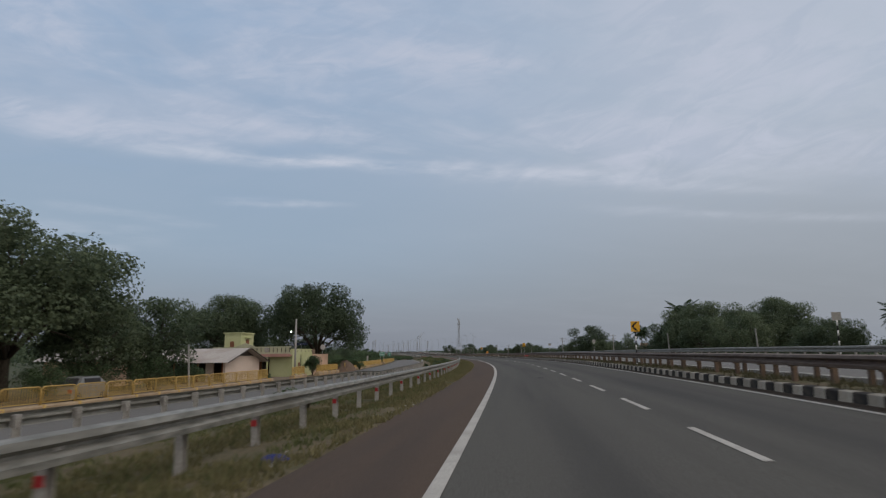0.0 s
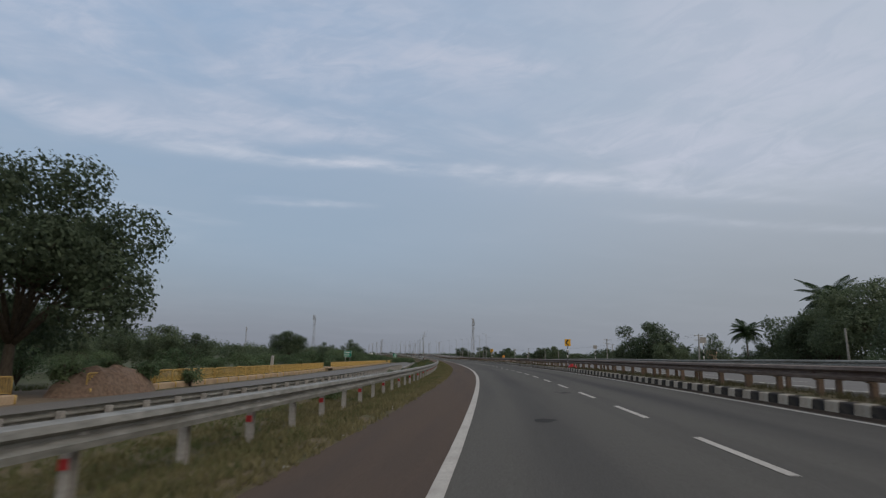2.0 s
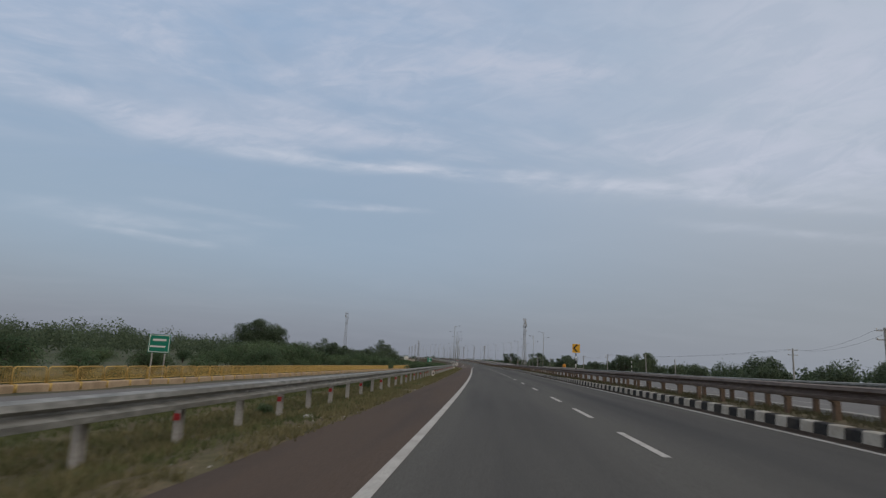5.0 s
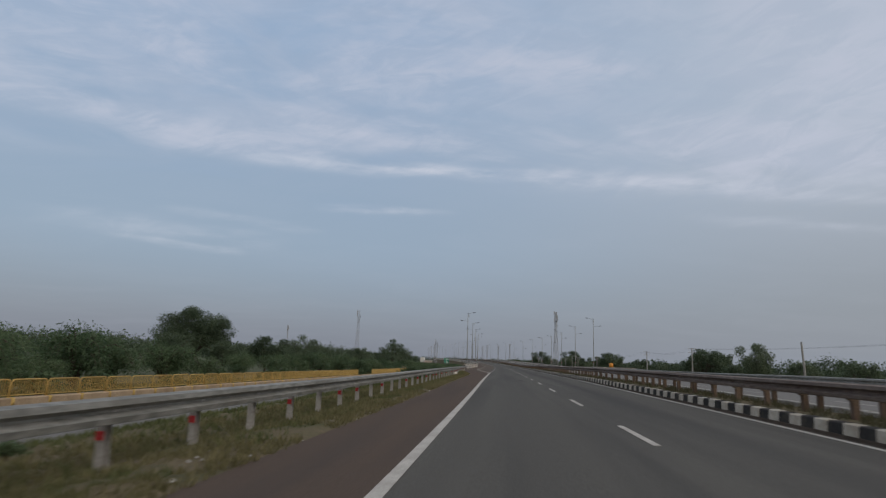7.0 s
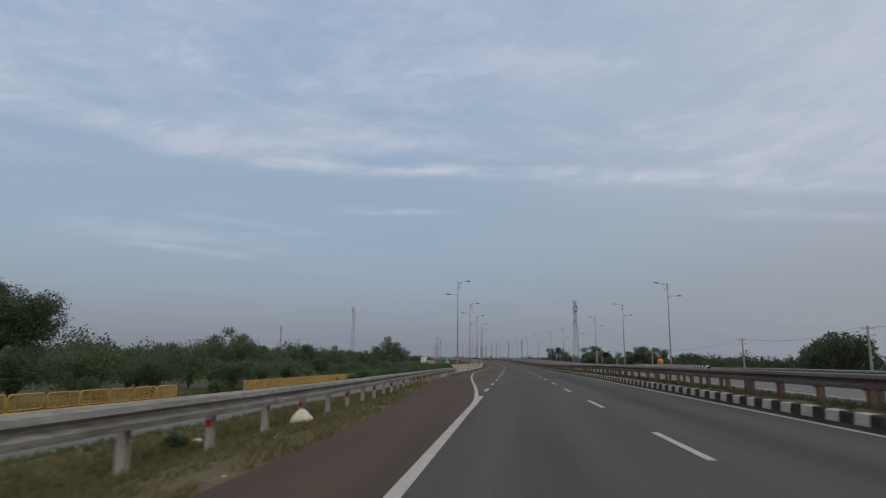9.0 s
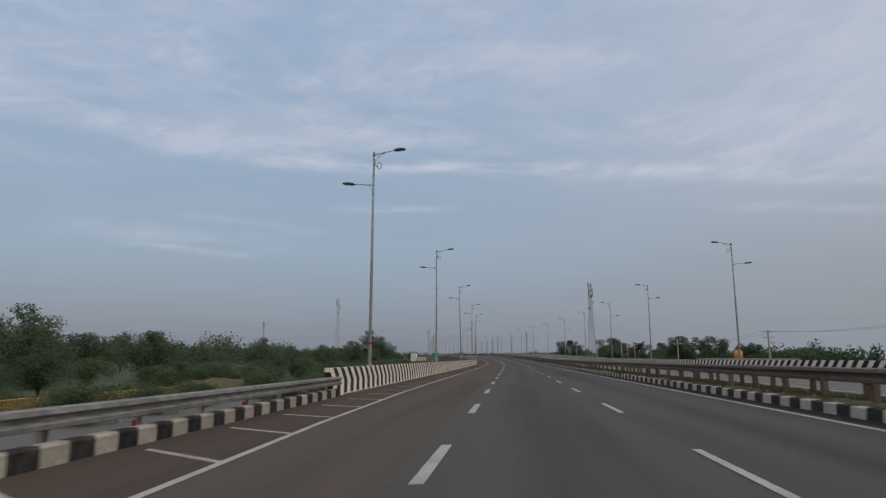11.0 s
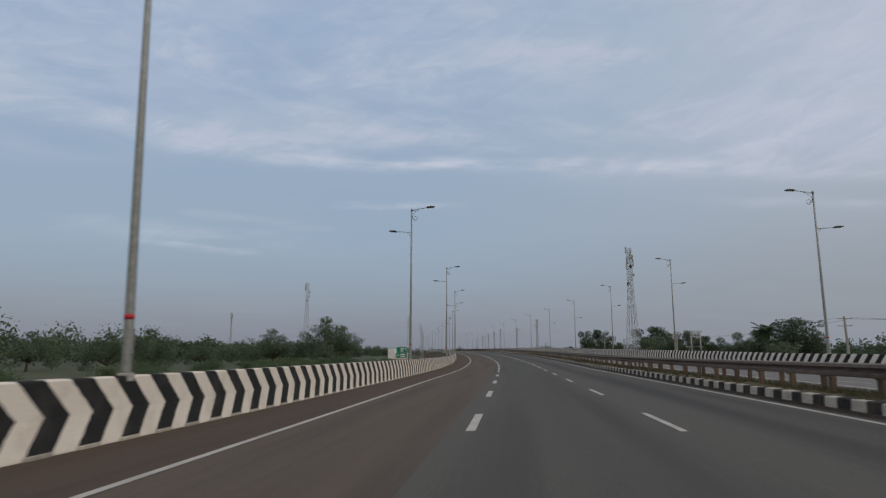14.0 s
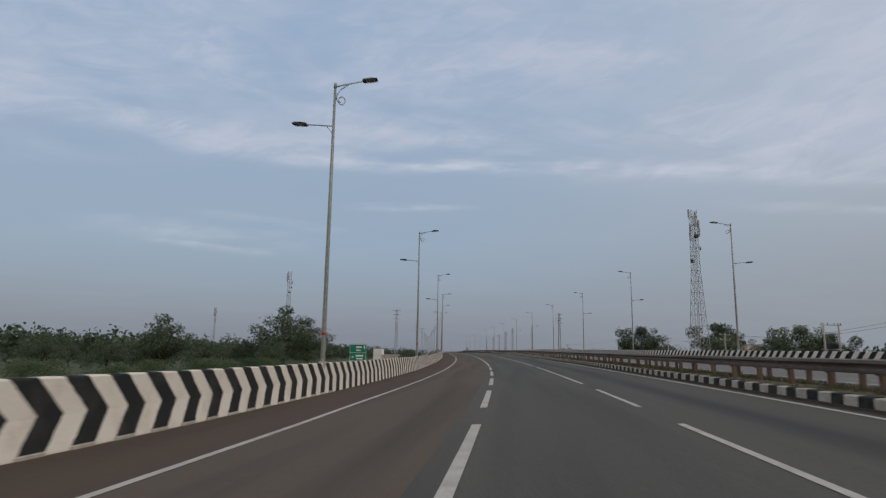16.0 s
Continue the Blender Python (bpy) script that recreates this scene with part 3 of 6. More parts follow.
def line_u(s):
    return float(np.interp(s, [270, 272, 275, 279, 283.3, 286, 289.5, 298, 310, 322, 334, 345, 398, 426, 440, 454, 465, 1400], [0.0, -0.02, -0.1, -0.33, -0.6, -0.82, -1.07, -1.75, -2.55, -3.25, -3.6, -3.7, -3.64, -3.73, -3.58, -3.5, -3.64, -3.64]))


tagged(new("shoulder_parapet", strip_mesh("shoulder_parapet", [lambda s: edge_u(s) if s < 333 else -6.3, line_u], 268, S1, 4, M_BROWN)), "dark brown shoulder beside the concrete parapet", "shoulder", kind="structure")
tagged(new("road_left_lane", strip_mesh("road_left_lane", [line_u, lambda s: (line_u(s) + seam_u(s)) * 0.5, seam_u], 268, S1, 4, M_BROWNLANE)), "brownish worn asphalt of the added lane", "road", kind="structure")


def marking(name, u, s0, s1, w, ds=4.0):
    uf = u if callable(u) else (lambda s: u)
    return part(name, strip_mesh(name, [lambda s: uf(s) - w / 2, lambda s: uf(s) + w / 2], s0, s1, ds, M_PAINT, dz=0.007), road)


marking("edge_line", 0.0, S0, 270, 0.17)
marking("edge_line", lambda s: line_u(s) - 0.02 * smooth(270, 276, s), 270, S1, 0.145, 2.0)
marking("lane_dash", 0.02, 270, 275.7, 0.17, 2.85)


def right_u(s):
    return float(np.interp(s, [0, 240, 300, 360], [6.8, 6.83, 6.76, 6.66]))


def dash_u(s):
    return float(np.interp(s, [0, 240, 300, 420], [3.56, 3.57, 3.47, 3.44]))


marking("edge_line", right_u, S0, S1, 0.12)
ends = [22.86 + 6.152 * k for k in range(-13, 23)] + [191.34 - 9.0 * k for k in (3, 2, 1)] + [float(np.interp(k, [0, 11, 19, 27, 28], [191.34, 290.38, 361.31, 432.0, 440.8])) for k in range(29)]
for a in ends:
    marking("lane_dash", dash_u, a - 3.1, a, 0.12, 3.1)
for a, b in ((443.8, 449.5), (452.6, 458.8), (462.1, 468.4), (471.9, 495.4), (498.5, 555), (558, 900)):
    marking("lane_dash", dash_u, a, b, 0.12, 4)
for k in range(19):
    a = float(np.interp(k, [0, 1, 2, 9, 12, 15, 18], [279.6, 287.9, 297.2, 358.75, 385.48, 411.7, 438.3]))
    marking("lane_dash", 0.0, a, a + 3.1, 0.17, 3.1)
for a, b in ((444.3, 450.0), (453.4, 459.4), (462.9, 469.6), (473.1, 479.5), (483.0, 490), (493, 500), (503, 700)):
    marking("lane_dash", 0.0, a, b, 0.17, 3.4)
for k in range(17):
    s = 306.3 + 3.373 * k
    u1 = line_u(s) - 0.05
    u0 = max(edge_u(s) + 0.45, -5.1) if s < 326 else -5.05
    if u1 - u0 < 0.4:
        continue
    vs = [at(s, u1, 0.006), at(s + 0.15, u1, 0.006), at(s + 0.15 + 0.75 * (u1 - u0), u0, 0.006), at(s + 0.75 * (u1 - u0), u0, 0.006)]
    part("hatch_bar", Build().add(vs, [(0, 1, 2, 3)]).mesh("hatch_bar", M_PAINT), road)
for s, u, a, b in ((78.1, 3.05, 0.22, 0.28), (78.6, 2.8, 0.12, 0.16), (68.9, 1.55, 0.22, 0.45), (240.2, 2.65, 0.28, 0.6), (387.2, 2.9, 0.2, 0.3), (31.0, 2.2, 0.2, 0.5), (300.5, 2.1, 0.25, 0.7), (291.2, -2.05, 0.28, 0.36), (290.9, -2.2, 0.16, 0.2)):
    vs = [at(s + b * math.sin(k * 0.5236) * random.uniform(0.7, 1.2), u + a * math.cos(k * 0.5236) * random.uniform(0.7, 1.2), 0.004) for k in range(12)]
    part("tar_patch", Build().add(vs, [tuple(range(12))]).mesh("tar_patch", M_TAR), road, "small dark patch of tar")
opp = bpy.data.objects["road_opposite"]
for u, w in ((10.65, 0.12), (20.4, 0.12)):
    part("edge_line", strip_mesh("edge_line", [u - w / 2, u + w / 2], S0, S1, 4, M_PAINT, dz=0.007), opp)
for k in range(60):
    part("lane_dash", strip_mesh("lane_dash", [14.0, 14.12], S0 + 9 * k, S0 + 9 * k + 3, 3, M_PAINT, dz=0.007), opp)

# ---- verges and median ----
tagged(new("verge", strip_mesh("verge", [lambda s: edge_u(s), lambda s: edge_u(s) - 0.35, lambda s: edge_u(s) - 1.0, lambda s: edge_u(s) - 1.8, -6.6, -8.4, -10.2], S0, 333, 1.0, M_EARTH, jitter=0.05, sink=[-0.012, 0.01, 0.0, 0.0, 0.0, 0, 0.0])), "dry grassy earth verge sloping to the service road", "verge", kind="structure")
tagged(new("service_road", strip_mesh("service_road", [-18.5, -14, -10.2], S0, 420, 4, M_OLDROAD, dz=0.01)), "grey asphalt service road below the highway", "road", kind="structure")
part("edge_line", strip_mesh("edge_line", [-10.75, -10.6], S0, 420, 4, M_PAINT, dz=0.02), bpy.data.objects["service_road"])
tagged(new("yard", strip_mesh("yard", [-31, -27, -23.5, -21, -19.7, -18.5], S0, 92, 3, M_YARD, jitter=0.05, sink=[-0.6, 0, 0, 0, 0, 0])), "trodden bare yard before the houses", "ground", kind="structure")
tagged(new("verge_outer", strip_mesh("verge_outer", [-31, -27, -23.5, -21, -19.7, -18.5], 92, 430, 3, M_SCRUB, jitter=0.06, sink=[-0.6, 0, 0, 0, 0, 0])), "trodden bare earth beyond the fence", "verge", kind="structure")
tagged(new("verge_bank", strip_mesh("verge_bank", [-24, -15, -9, -7.2, -6.3], 333, S1, 4, M_EARTH, jitter=0.06, sink=[-1.0, -1.0, -0.9, -0.5, -0.1])), "earth bank behind the parapet", "verge", kind="structure")
tagged(new("verge_far", strip_mesh("verge_far", [20.9, 21.6, 23, 25, 28, 36], S0, S1, 4, M_EARTH, jitter=0.05, sink=[0, -0.03, 0, 0, 0, -0.7])), "dry earth bank beside the opposite carriageway", "verge", kind="structure")
tagged(new("median", strip_mesh("median", [7.22, 7.4, 8.0, 8.6, 9.2, 9.95], S0, S1, 1.5, M_EARTH, jitter=0.025, sink=[0.235, 0.25, 0.21, 0.15, 0.08, 0.04])), "grassy earth median between kerbs", "median", kind="structure")

tagged(new("gutter", strip_mesh("gutter", [6.92, 7.06], S0, S1, 4, M_GUTTER, dz=0.004)), "dusty brown strip between the road and the kerb", "gutter", kind="structure")

# ---- guard rails ----
WAVE = [(-0.01, 0.49), (0.08, 0.515), (0.095, 0.60), (-0.01, 0.665), (-0.01, 0.70), (0.095, 0.765), (0.08, 0.85), (-0.03, 0.88)]


def wbeam(side, drop=0.0, squeeze=1.0):
    outer = [(side * a, 0.875 - (0.875 - b) * squeeze - drop) for a, b in WAVE]
    return outer + [(a - side * 0.014, b) for a, b in reversed(outer)]


def post_mesh(name, mat, h=0.8, w=0.14, d=0.11):
    t = 0.012
    o = [(-d / 2, -w / 2), (d / 2, -w / 2), (d / 2, -w / 2 + t), (-d / 2 + t, -w / 2 + t), (-d / 2 + t, w / 2 - t), (d / 2, w / 2 - t), (d / 2, w / 2), (-d / 2, w / 2)]
    vs = [(x, y, z) for z in (-0.45, h) for x, y in o]
    return Build().add(vs, [tuple(range(8)), tuple(reversed(range(8, 16)))] + [(i, (i + 1) % 8, 8 + (i + 1) % 8, 8 + i) for i in range(8)]).mesh(name, mat)


def guard_rail(label, u, side, s0, s1, beam_mat, post_mat, zfun, drop=0.0, space=2.0, red=(), off=0.13, squeeze=1.0, limit=300, ds=2.0, spots=None):
    uf = u if callable(u) else (lambda s: u)
    rail = thing("guard_rail", label, "guard rail", stand(s0, uf(s0)))
    inv = rail.matrix_basis.inverted()
    ob = part("beam", sweep_mesh("beam", wbeam(side, drop, squeeze), uf, s0, s1, ds, beam_mat, zfun=zfun), rail)
    ob.matrix_basis = inv
    me = post_mesh("post", post_mat, 0.83 - drop)
    spacer = Build().box((-0.06, -0.07, 0.55 - drop), (0.06, 0.07, 0.82 - drop), chamfer=0.015).mesh("spacer", post_mat)
    foot = Build().box((-0.12, -0.16, -0.25), (0.12, 0.16, -0.06), chamfer=0.04).mesh("footing", M_POST)
    plate = Build().box((-0.05, -0.01, 0.0), (0.05, 0.01, 0.11), chamfer=0.003).mesh("reflector", M_RED)
    n = int((s1 - s0) / space)
    for k, s in enumerate(spots or [s0 + (i + 0.5) * space for i in range(min(n, limit))]):
        uu = uf(s) - side * off
        p = at(s, uu)
        m = inv @ pose(p.x, p.y, zfun(s, uu), random.uniform(-1.2, 1.2), random.uniform(-1.2, 1.2), heading(s))
        po = part("post", me, rail, "", m)
        part("spacer", spacer, po, "", pose(side * 0.06, 0, 0))
        if k in red:
            part("reflector", plate, po, "red square reflector", pose(0.0, -0.088, 0.36))
        if red:
            part("footing", foot, po, "low concrete footing", pose(0, 0, 0))
    return rail


posts_left = [float(np.interp(k, [-8, 0, 16, 28, 40, 68, 74, 80, 86, 92, 98, 103, 114, 128], [0.8, 21.26, 62.25, 91.2, 120.3, 189.41, 203.72, 217.79, 232.0, 246.11, 259.78, 271.5, 297.5, 331.5])) for k in range(-8, 129)]
red_left = set(range(0, 76, 2)) | {76 + k for k in (0, 2, 3, 6, 7, 9, 11, 12, 14, 17, 19, 21, 23, 24, 26, 28)} | set(range(107, 137, 2))
guard_rail("galvanised steel guard rail with red reflectors on its posts", rail_u, 1, -5, 333, M_GALV, M_POST, lambda s, u: plane(s, u) - 0.095, red=red_left, squeeze=0.86, spots=posts_left)
guard_rail("dusty brown steel guard rail on the median kerb", 7.8, -1, 4, 560, M_RUSTRAIL, M_RUSTPOST, lambda s, u: plane(s, u) + 0.02, squeeze=0.76)
guard_rail("dusty brown steel guard rail facing the opposite carriageway", 9.45, 1, 4, 560, M_RUSTRAIL, M_RUSTPOST, lambda s, u: plane(s, 7.8) + 0.0, drop=0.03, space=2.7, squeeze=0.7)
guard_rail("galvanised guard rail of the service road seen from behind", -10.2, -1, 0, 172, M_GALV, M_POST, lambda s, u: table(SIDE, s) + float(np.interp(s, [30, 46, 56], [0.35, 0.3, 0.0])), drop=0.05, off=0.14, squeeze=0.85)
guard_rail("galvanised steel guard rail beyond the opposite carriageway", 21.0, -1, 10, 318, M_GALV, M_POST, height)
for u, s in ((7.8, -1), (9.45, 1)):
    r = thing("guard_rail", "distant dusty steel guard rail along the median", "guard rail")
    part("beam", sweep_mesh("beam", wbeam(s, 0.08, 0.78), u, 560, S1, 6, M_RUSTRAIL, zfun=lambda q, w: plane(q, 7.8)), r)
    b = Build()
    for k in range(120):
        q = 561 + k * 3.0
        p = at(q, u)
        b.box((-0.06, -0.07, -0.3), (0.06, 0.07, 0.78), Matrix.Translation((p.x, p.y, plane(q, 7.8))))
    tagged(part("posts", b.mesh("posts", M_RUSTPOST), r), kind="stuff")

# ---- kerbs ----


def kerb(label, u, side, s0, s1, zfun, near0=0, near1=0, paints=(M_KERBW, M_KERBB)):
    uf = u if callable(u) else (lambda s: u)
    k = tagged(new("kerb", sweep_mesh("kerb", [(0.0, -0.2), (0.27, -0.2), (0.27, 0.06), (0.0, 0.06)], u, s0, s1, 4, M_GUTTER, zfun=zfun)), label, "kerb", kind="structure")
    o = [(0.012, 0.03), (0.24, 0.03), (0.24, 0.25), (0.22, 0.267), (0.055, 0.267), (0.03, 0.25)]
    if side < 0:
        o = [(0.252 - a, b) for a, b in o]
    white = Build().prism(o, 0.006, 0.494).mesh("kerb_block", paints[0])
    black = Build().prism(o, 0.006, 0.494).mesh("kerb_block", paints[1])
    rest = [Build(), Build()]
    for i in range(int((min(s1, 620) - s0) * 2)):
        s = float(np.interp(i / 2, [0, 64, 119, 231, 371, 620], [3.6, 67.63, 123.08, 235.35, 375.92, 626])) + s0 - 4
        p = at(s, uf(s))
        m = pose(p.x, p.y, zfun(s, uf(s)) + random.uniform(-0.012, 0.006), random.uniform(-0.6, 0.6), math.degrees(-math.atan(math.tan(radians(table(TILT, s))))) + random.uniform(-1.5, 1.5), heading(s) + random.uniform(-0.7, 0.7))
        if near0 <= s < near1:
            part("kerb_block", (white, black)[i % 2], k, "", m)
        else:
            rest[i % 2].prism(o, 0.006, 0.494, m)
    for b, mt in zip(rest, paints):
        tagged(part("kerb_blocks", b.mesh("kerb_blocks", mt), k), kind="stuff")


kerb("black and white painted concrete kerb of the median", kerb_u, 1, 4, 760, plane, 4, 140)
kerb("plain concrete kerb on the far side of the median", 9.9, -1, 4, 500, lambda s, u: height(s, u) - 0.08, 0, 0, (M_CONCRETE, M_CONCRETE))

# ---- concrete parapets with chevrons ----
SEG = 5.5665


def parapet(label, side, u, s0, s1, paint, h=1.12):
    """Precast segments; side 1 shows its face towards larger u."""
    root = thing("crash_barrier", label, "barrier", stand(s0, u(s0)))
    inv = root.matrix_basis.inverted()
    o = [(0.0, -0.3), (0.0, 0.03), (-0.06, 0.3), (-0.105, 0.53), (-0.15, h - 0.03), (-0.175, h), (-0.37, h), (-0.40, h - 0.03), (-0.46, -0.3)]
    o = [(side * a, b) for a, b in o]
    me = Build().prism(o, 0.01, SEG - 0.01).mesh("segment", paint)
    toe = Build().box((-0.02 if side > 0 else -0.06, 0, -0.1), (0.04 if side > 0 else 0.02, 0.56, 0.06), chamfer=0.012).mesh("toe_block", M_KERBW)
    n = int((s1 - s0) / SEG)
    for k in range(n):
        s = s0 + k * SEG
        p, q = at(s, u(s)), at(s + SEG, u(s + SEG))
        d = q - p
        m = pose(p.x, p.y, p.z, math.degrees(math.atan2(q.z - p.z, SEG)), 0, math.degrees(math.atan2(-d.x, d.y)))
        seg = part("segment", me, root, "", inv @ m)
        if k < 25 and side > 0:
            for j in range(5):
                part("toe_block", toe, seg, "", pose(0, 0.47 + 1.1133 * j, 0))
    return root


parapet("concrete parapet painted with black and white chevrons", 1, lambda s: -6.165, 333, 873, M_CHEVRON)
parapet("concrete parapet with chevrons beyond the opposite carriageway", -1, lambda s: 21.0, 320, 860, M_CHEVRON, 1.08)
# low striped kerb in front of the parapet's start
k2 = thing("kerb", "low black and white kerb leading to the parapet", "kerb", stand(312.6, -5.5))
o2 = [(0.0, -0.1), (0.3, -0.1), (0.3, 0.27), (0.26, 0.31), (0.08, 0.31), (0.03, 0.27)]
blk = [Build().prism(o2, 0.005, 0.595).mesh("kerb_block", m) for m in (M_KERBW, M_KERBB)]
for i in range(34):
    s = 312.6 + 0.6 * i
    u = edge_u(s) - 0.35
    p, q = at(s, u), at(s + 0.6, edge_u(s + 0.6) - 0.35)
    part("kerb_block", blk[i % 2], k2, "", k2.matrix_basis.inverted() @ pose(p.x, p.y, plane(s, u), 0, 0, math.degrees(math.atan2(p.x - q.x, q.y - p.y))))

# ---- street lamps ----


def lamp_meshes():
    """The parts that every street lamp shares, by name."""
    mm = {}
    mm["pole"] = Build().tube([(0, 0, 0.9), (0, 0, 1.2), (0, 0, 6), (0, 0, 12.06)], [0.095, 0.092, 0.076, 0.05], 12).mesh("pole", M_LAMP, True)
    mm["base_plate"] = Build().box((-0.11, -0.11, 1.0), (0.11, 0.11, 1.15), chamfer=0.012).mesh("base_plate", M_CONCRETE)
    mm["door"] = Build().box((0.07, -0.05, 1.5), (0.1, 0.05, 1.95), chamfer=0.01).mesh("door", M_LAMP)
    mm["band"] = Build().tube([(0, 0, 2.12), (0, 0, 2.22)], 0.094, 12).mesh("band", M_RED, True)
    mm["collar"] = Build().tube([(0, 0, 11.9), (0, 0, 12.1)], 0.066, 12).mesh("collar", M_LAMP, True)
    mm["upper_arm"] = Build().tube([(0, 0, 11.95), (0.4, 0, 12.03), (1.2, 0, 12.17)], [0.032, 0.028, 0.024], 8).mesh("upper_arm", M_LAMP, True)
    pts = [(0.06, 0, 11.43)]
    for k in range(15):
        a = radians(-90 + k * 26)
        r = 0.20 - 0.009 * k
        pts.append((0.27 + r * math.cos(a), 0, 11.43 + r * math.sin(a) - 0.05))
    b = Build().tube(pts, 0.02, 6)
    b.tube([(0.06, 0, 11.38), (0.1, 0, 11.65), (0.28, 0, 11.87), (0.58, 0, 12.03)], 0.02, 6)
    mm["scroll_bracket"] = b.mesh("scroll_bracket", M_LAMP, True)
    mm["lower_arm"] = Build().tube([(0, 0, 0), (-1.15, 0, 0.08)], [0.028, 0.022], 8).mesh("lower_arm", M_LAMP, True)
    mm["brace"] = Build().tube([(-0.05, 0, -0.28), (-0.3, 0, 0.01)], 0.013, 6).mesh("brace", M_LAMP)
    mm["luminaire"] = Build().prism([(0.0, -0.04), (0.5, -0.04), (0.62, -0.01), (0.6, 0.025), (0.35, 0.065), (0.05, 0.05), (0.0, 0.025)], -0.13, 0.13).mesh("luminaire", M_DARK)
    mm["lens"] = Build().box((0.12, -0.1, -0.052), (0.5, 0.1, -0.038)).mesh("lens", M_KERBW)
    return mm


LAMP = lamp_meshes()


def street_lamp(m, drop, tall=1.0):
    """A lamp whose lower arm leaves the pole the given drop below its top."""
    lamp = thing("street_lamp", "tall grey steel street lamp with two arms", "street lamp", m @ Matrix.Diagonal((1, 1, tall, 1)), group="street lamps along the highway")
    for name in ("pole", "base_plate", "door", "band", "collar", "upper_arm"):
        part(name, LAMP[name], lamp, "faded red band" if name == "band" else "")
    part("scroll_bracket", LAMP["scroll_bracket"], lamp, "curled ornamental bracket")
    part("lower_arm", LAMP["lower_arm"], lamp, "", pose(0, 0, 12.06 - drop))
    part("brace", LAMP["brace"], lamp, "", pose(0, 0, 12.06 - drop))
    for x, z, t in ((1.15, 12.17, 0), (-1.1, 12.14 - drop, 180)):
        h = part("luminaire", LAMP["luminaire"], lamp, "dark flat lamp head", pose(x, 0, z, 0, -4, t))
        part("lens", LAMP["lens"], h)


LEFT = [(340.4, 1.75, 1.055, 0.0), (370.1, 1.75, 1.02, 0.0), (402.9, 1.75, 1.02, -1.5), (437.4, 1.75, 1.025, 0.0), (471.3, 1.75, 1.03, 0.0), (503.2, 2.6, 1.02, 0.0)] + [(538.0 + 33.5 * k, 3.5, 1.03, 0.0) for k in range(12)]
RIGHT = [(334.9, 1.75, 0.95), (366.8, 2.0, 0.968), (402.0, 2.0, 0.974), (434.7, 2.6, 0.984), (469.2, 3.0, 1.005), (503.0, 3.5, 1.008), (537.1, 4.0, 1.0)] + [(570.6 + 33.5 * k, 4.0, 1.0) for k in range(11)]
for s, drop, tall, lean in LEFT:
    m = stand(s, -6.38, 0.0)
    m.translation.z = height(s, -6.3)
    street_lamp(m @ pose(0, 0, 0, 0, lean, 0), drop, tall)
for s, drop, tall in RIGHT:
    m = stand(s, 21.31, 0.0, 180)
    m.translation.z = height(s, 21.0)
    street_lamp(m, drop, tall)

# ---- yellow fence along the service road ----


def fence_u(s):
    return float(np.interp(s, [0, 150, 300, 350], [-19.3, -19.6, -20.3, -21.4]))


def fence(s0, s1, railing=True):
    root = thing("fence", "yellow painted steel railing on a concrete plinth" if railing else "bare ochre plinth where the railing is missing", "fence", stand(s0, fence_u(s0)))
    inv = root.matrix_basis.inverted()
    pl = part("plinth", sweep_mesh("plinth", [(0.22, -0.3), (0.24, 0.32), (0.2, 0.37), (-0.2, 0.37), (-0.24, 0.32), (-0.22, -0.3)], fence_u, s0, s1, 2, M_PLINTH), root, "ochre-washed concrete plinth")
    pl.matrix_basis = inv
    b = Build()
    r = 0.16
    pts = [(0, 0.06, 0.0), (0, 0.06, 0.78 - r)] + [(0, 0.06 + r - r * math.cos(radians(a)), 0.78 - r + r * math.sin(radians(a))) for a in (30, 60, 90)]
    pts += [(0, 2.3 - p[1], p[2]) for p in reversed(pts)]
    b.tube(pts, 0.032, 6)
    b.tube([(0, 0.06, 0.1), (0, 2.24, 0.1)], 0.022, 6)
    for y in (0.06, 2.24):
        b.box((-0.05, y - 0.035, -0.34), (0.27, y + 0.035, 0.03))
    me = b.mesh("panel", M_YELLOW, True)
    bar = Build().tube([(0, 0, 0.1), (0, 0, 0.77)], 0.019, 5, False).mesh("bar", M_YELLOW, True)
    for k in range(int((s1 - s0) / 2.3) if railing else 0):
        s = s0 + 2.3 * k
        p, q = at(s, fence_u(s)), at(s + 2.3, fence_u(s + 2.3))
        fr = part("panel", me, root, "", inv @ pose(p.x, p.y, p.z + 0.36, random.uniform(-0.5, 0.5), random.uniform(-2, 2), math.degrees(math.atan2(p.x - q.x, q.y - p.y)) + random.uniform(-1, 1)))
        for j in range(14):
            part("bar", bar, fr, "", pose(0, 0.2 + 0.146 * j, 0))


for a, b in ((14, 54), (60.2, 64.9), (69.9, 81.5), (86.5, 144.5), (150.5, 291), (301, 351)):
    fence(a, b)
fence(291.2, 300.8, False)

# ---- trees ----


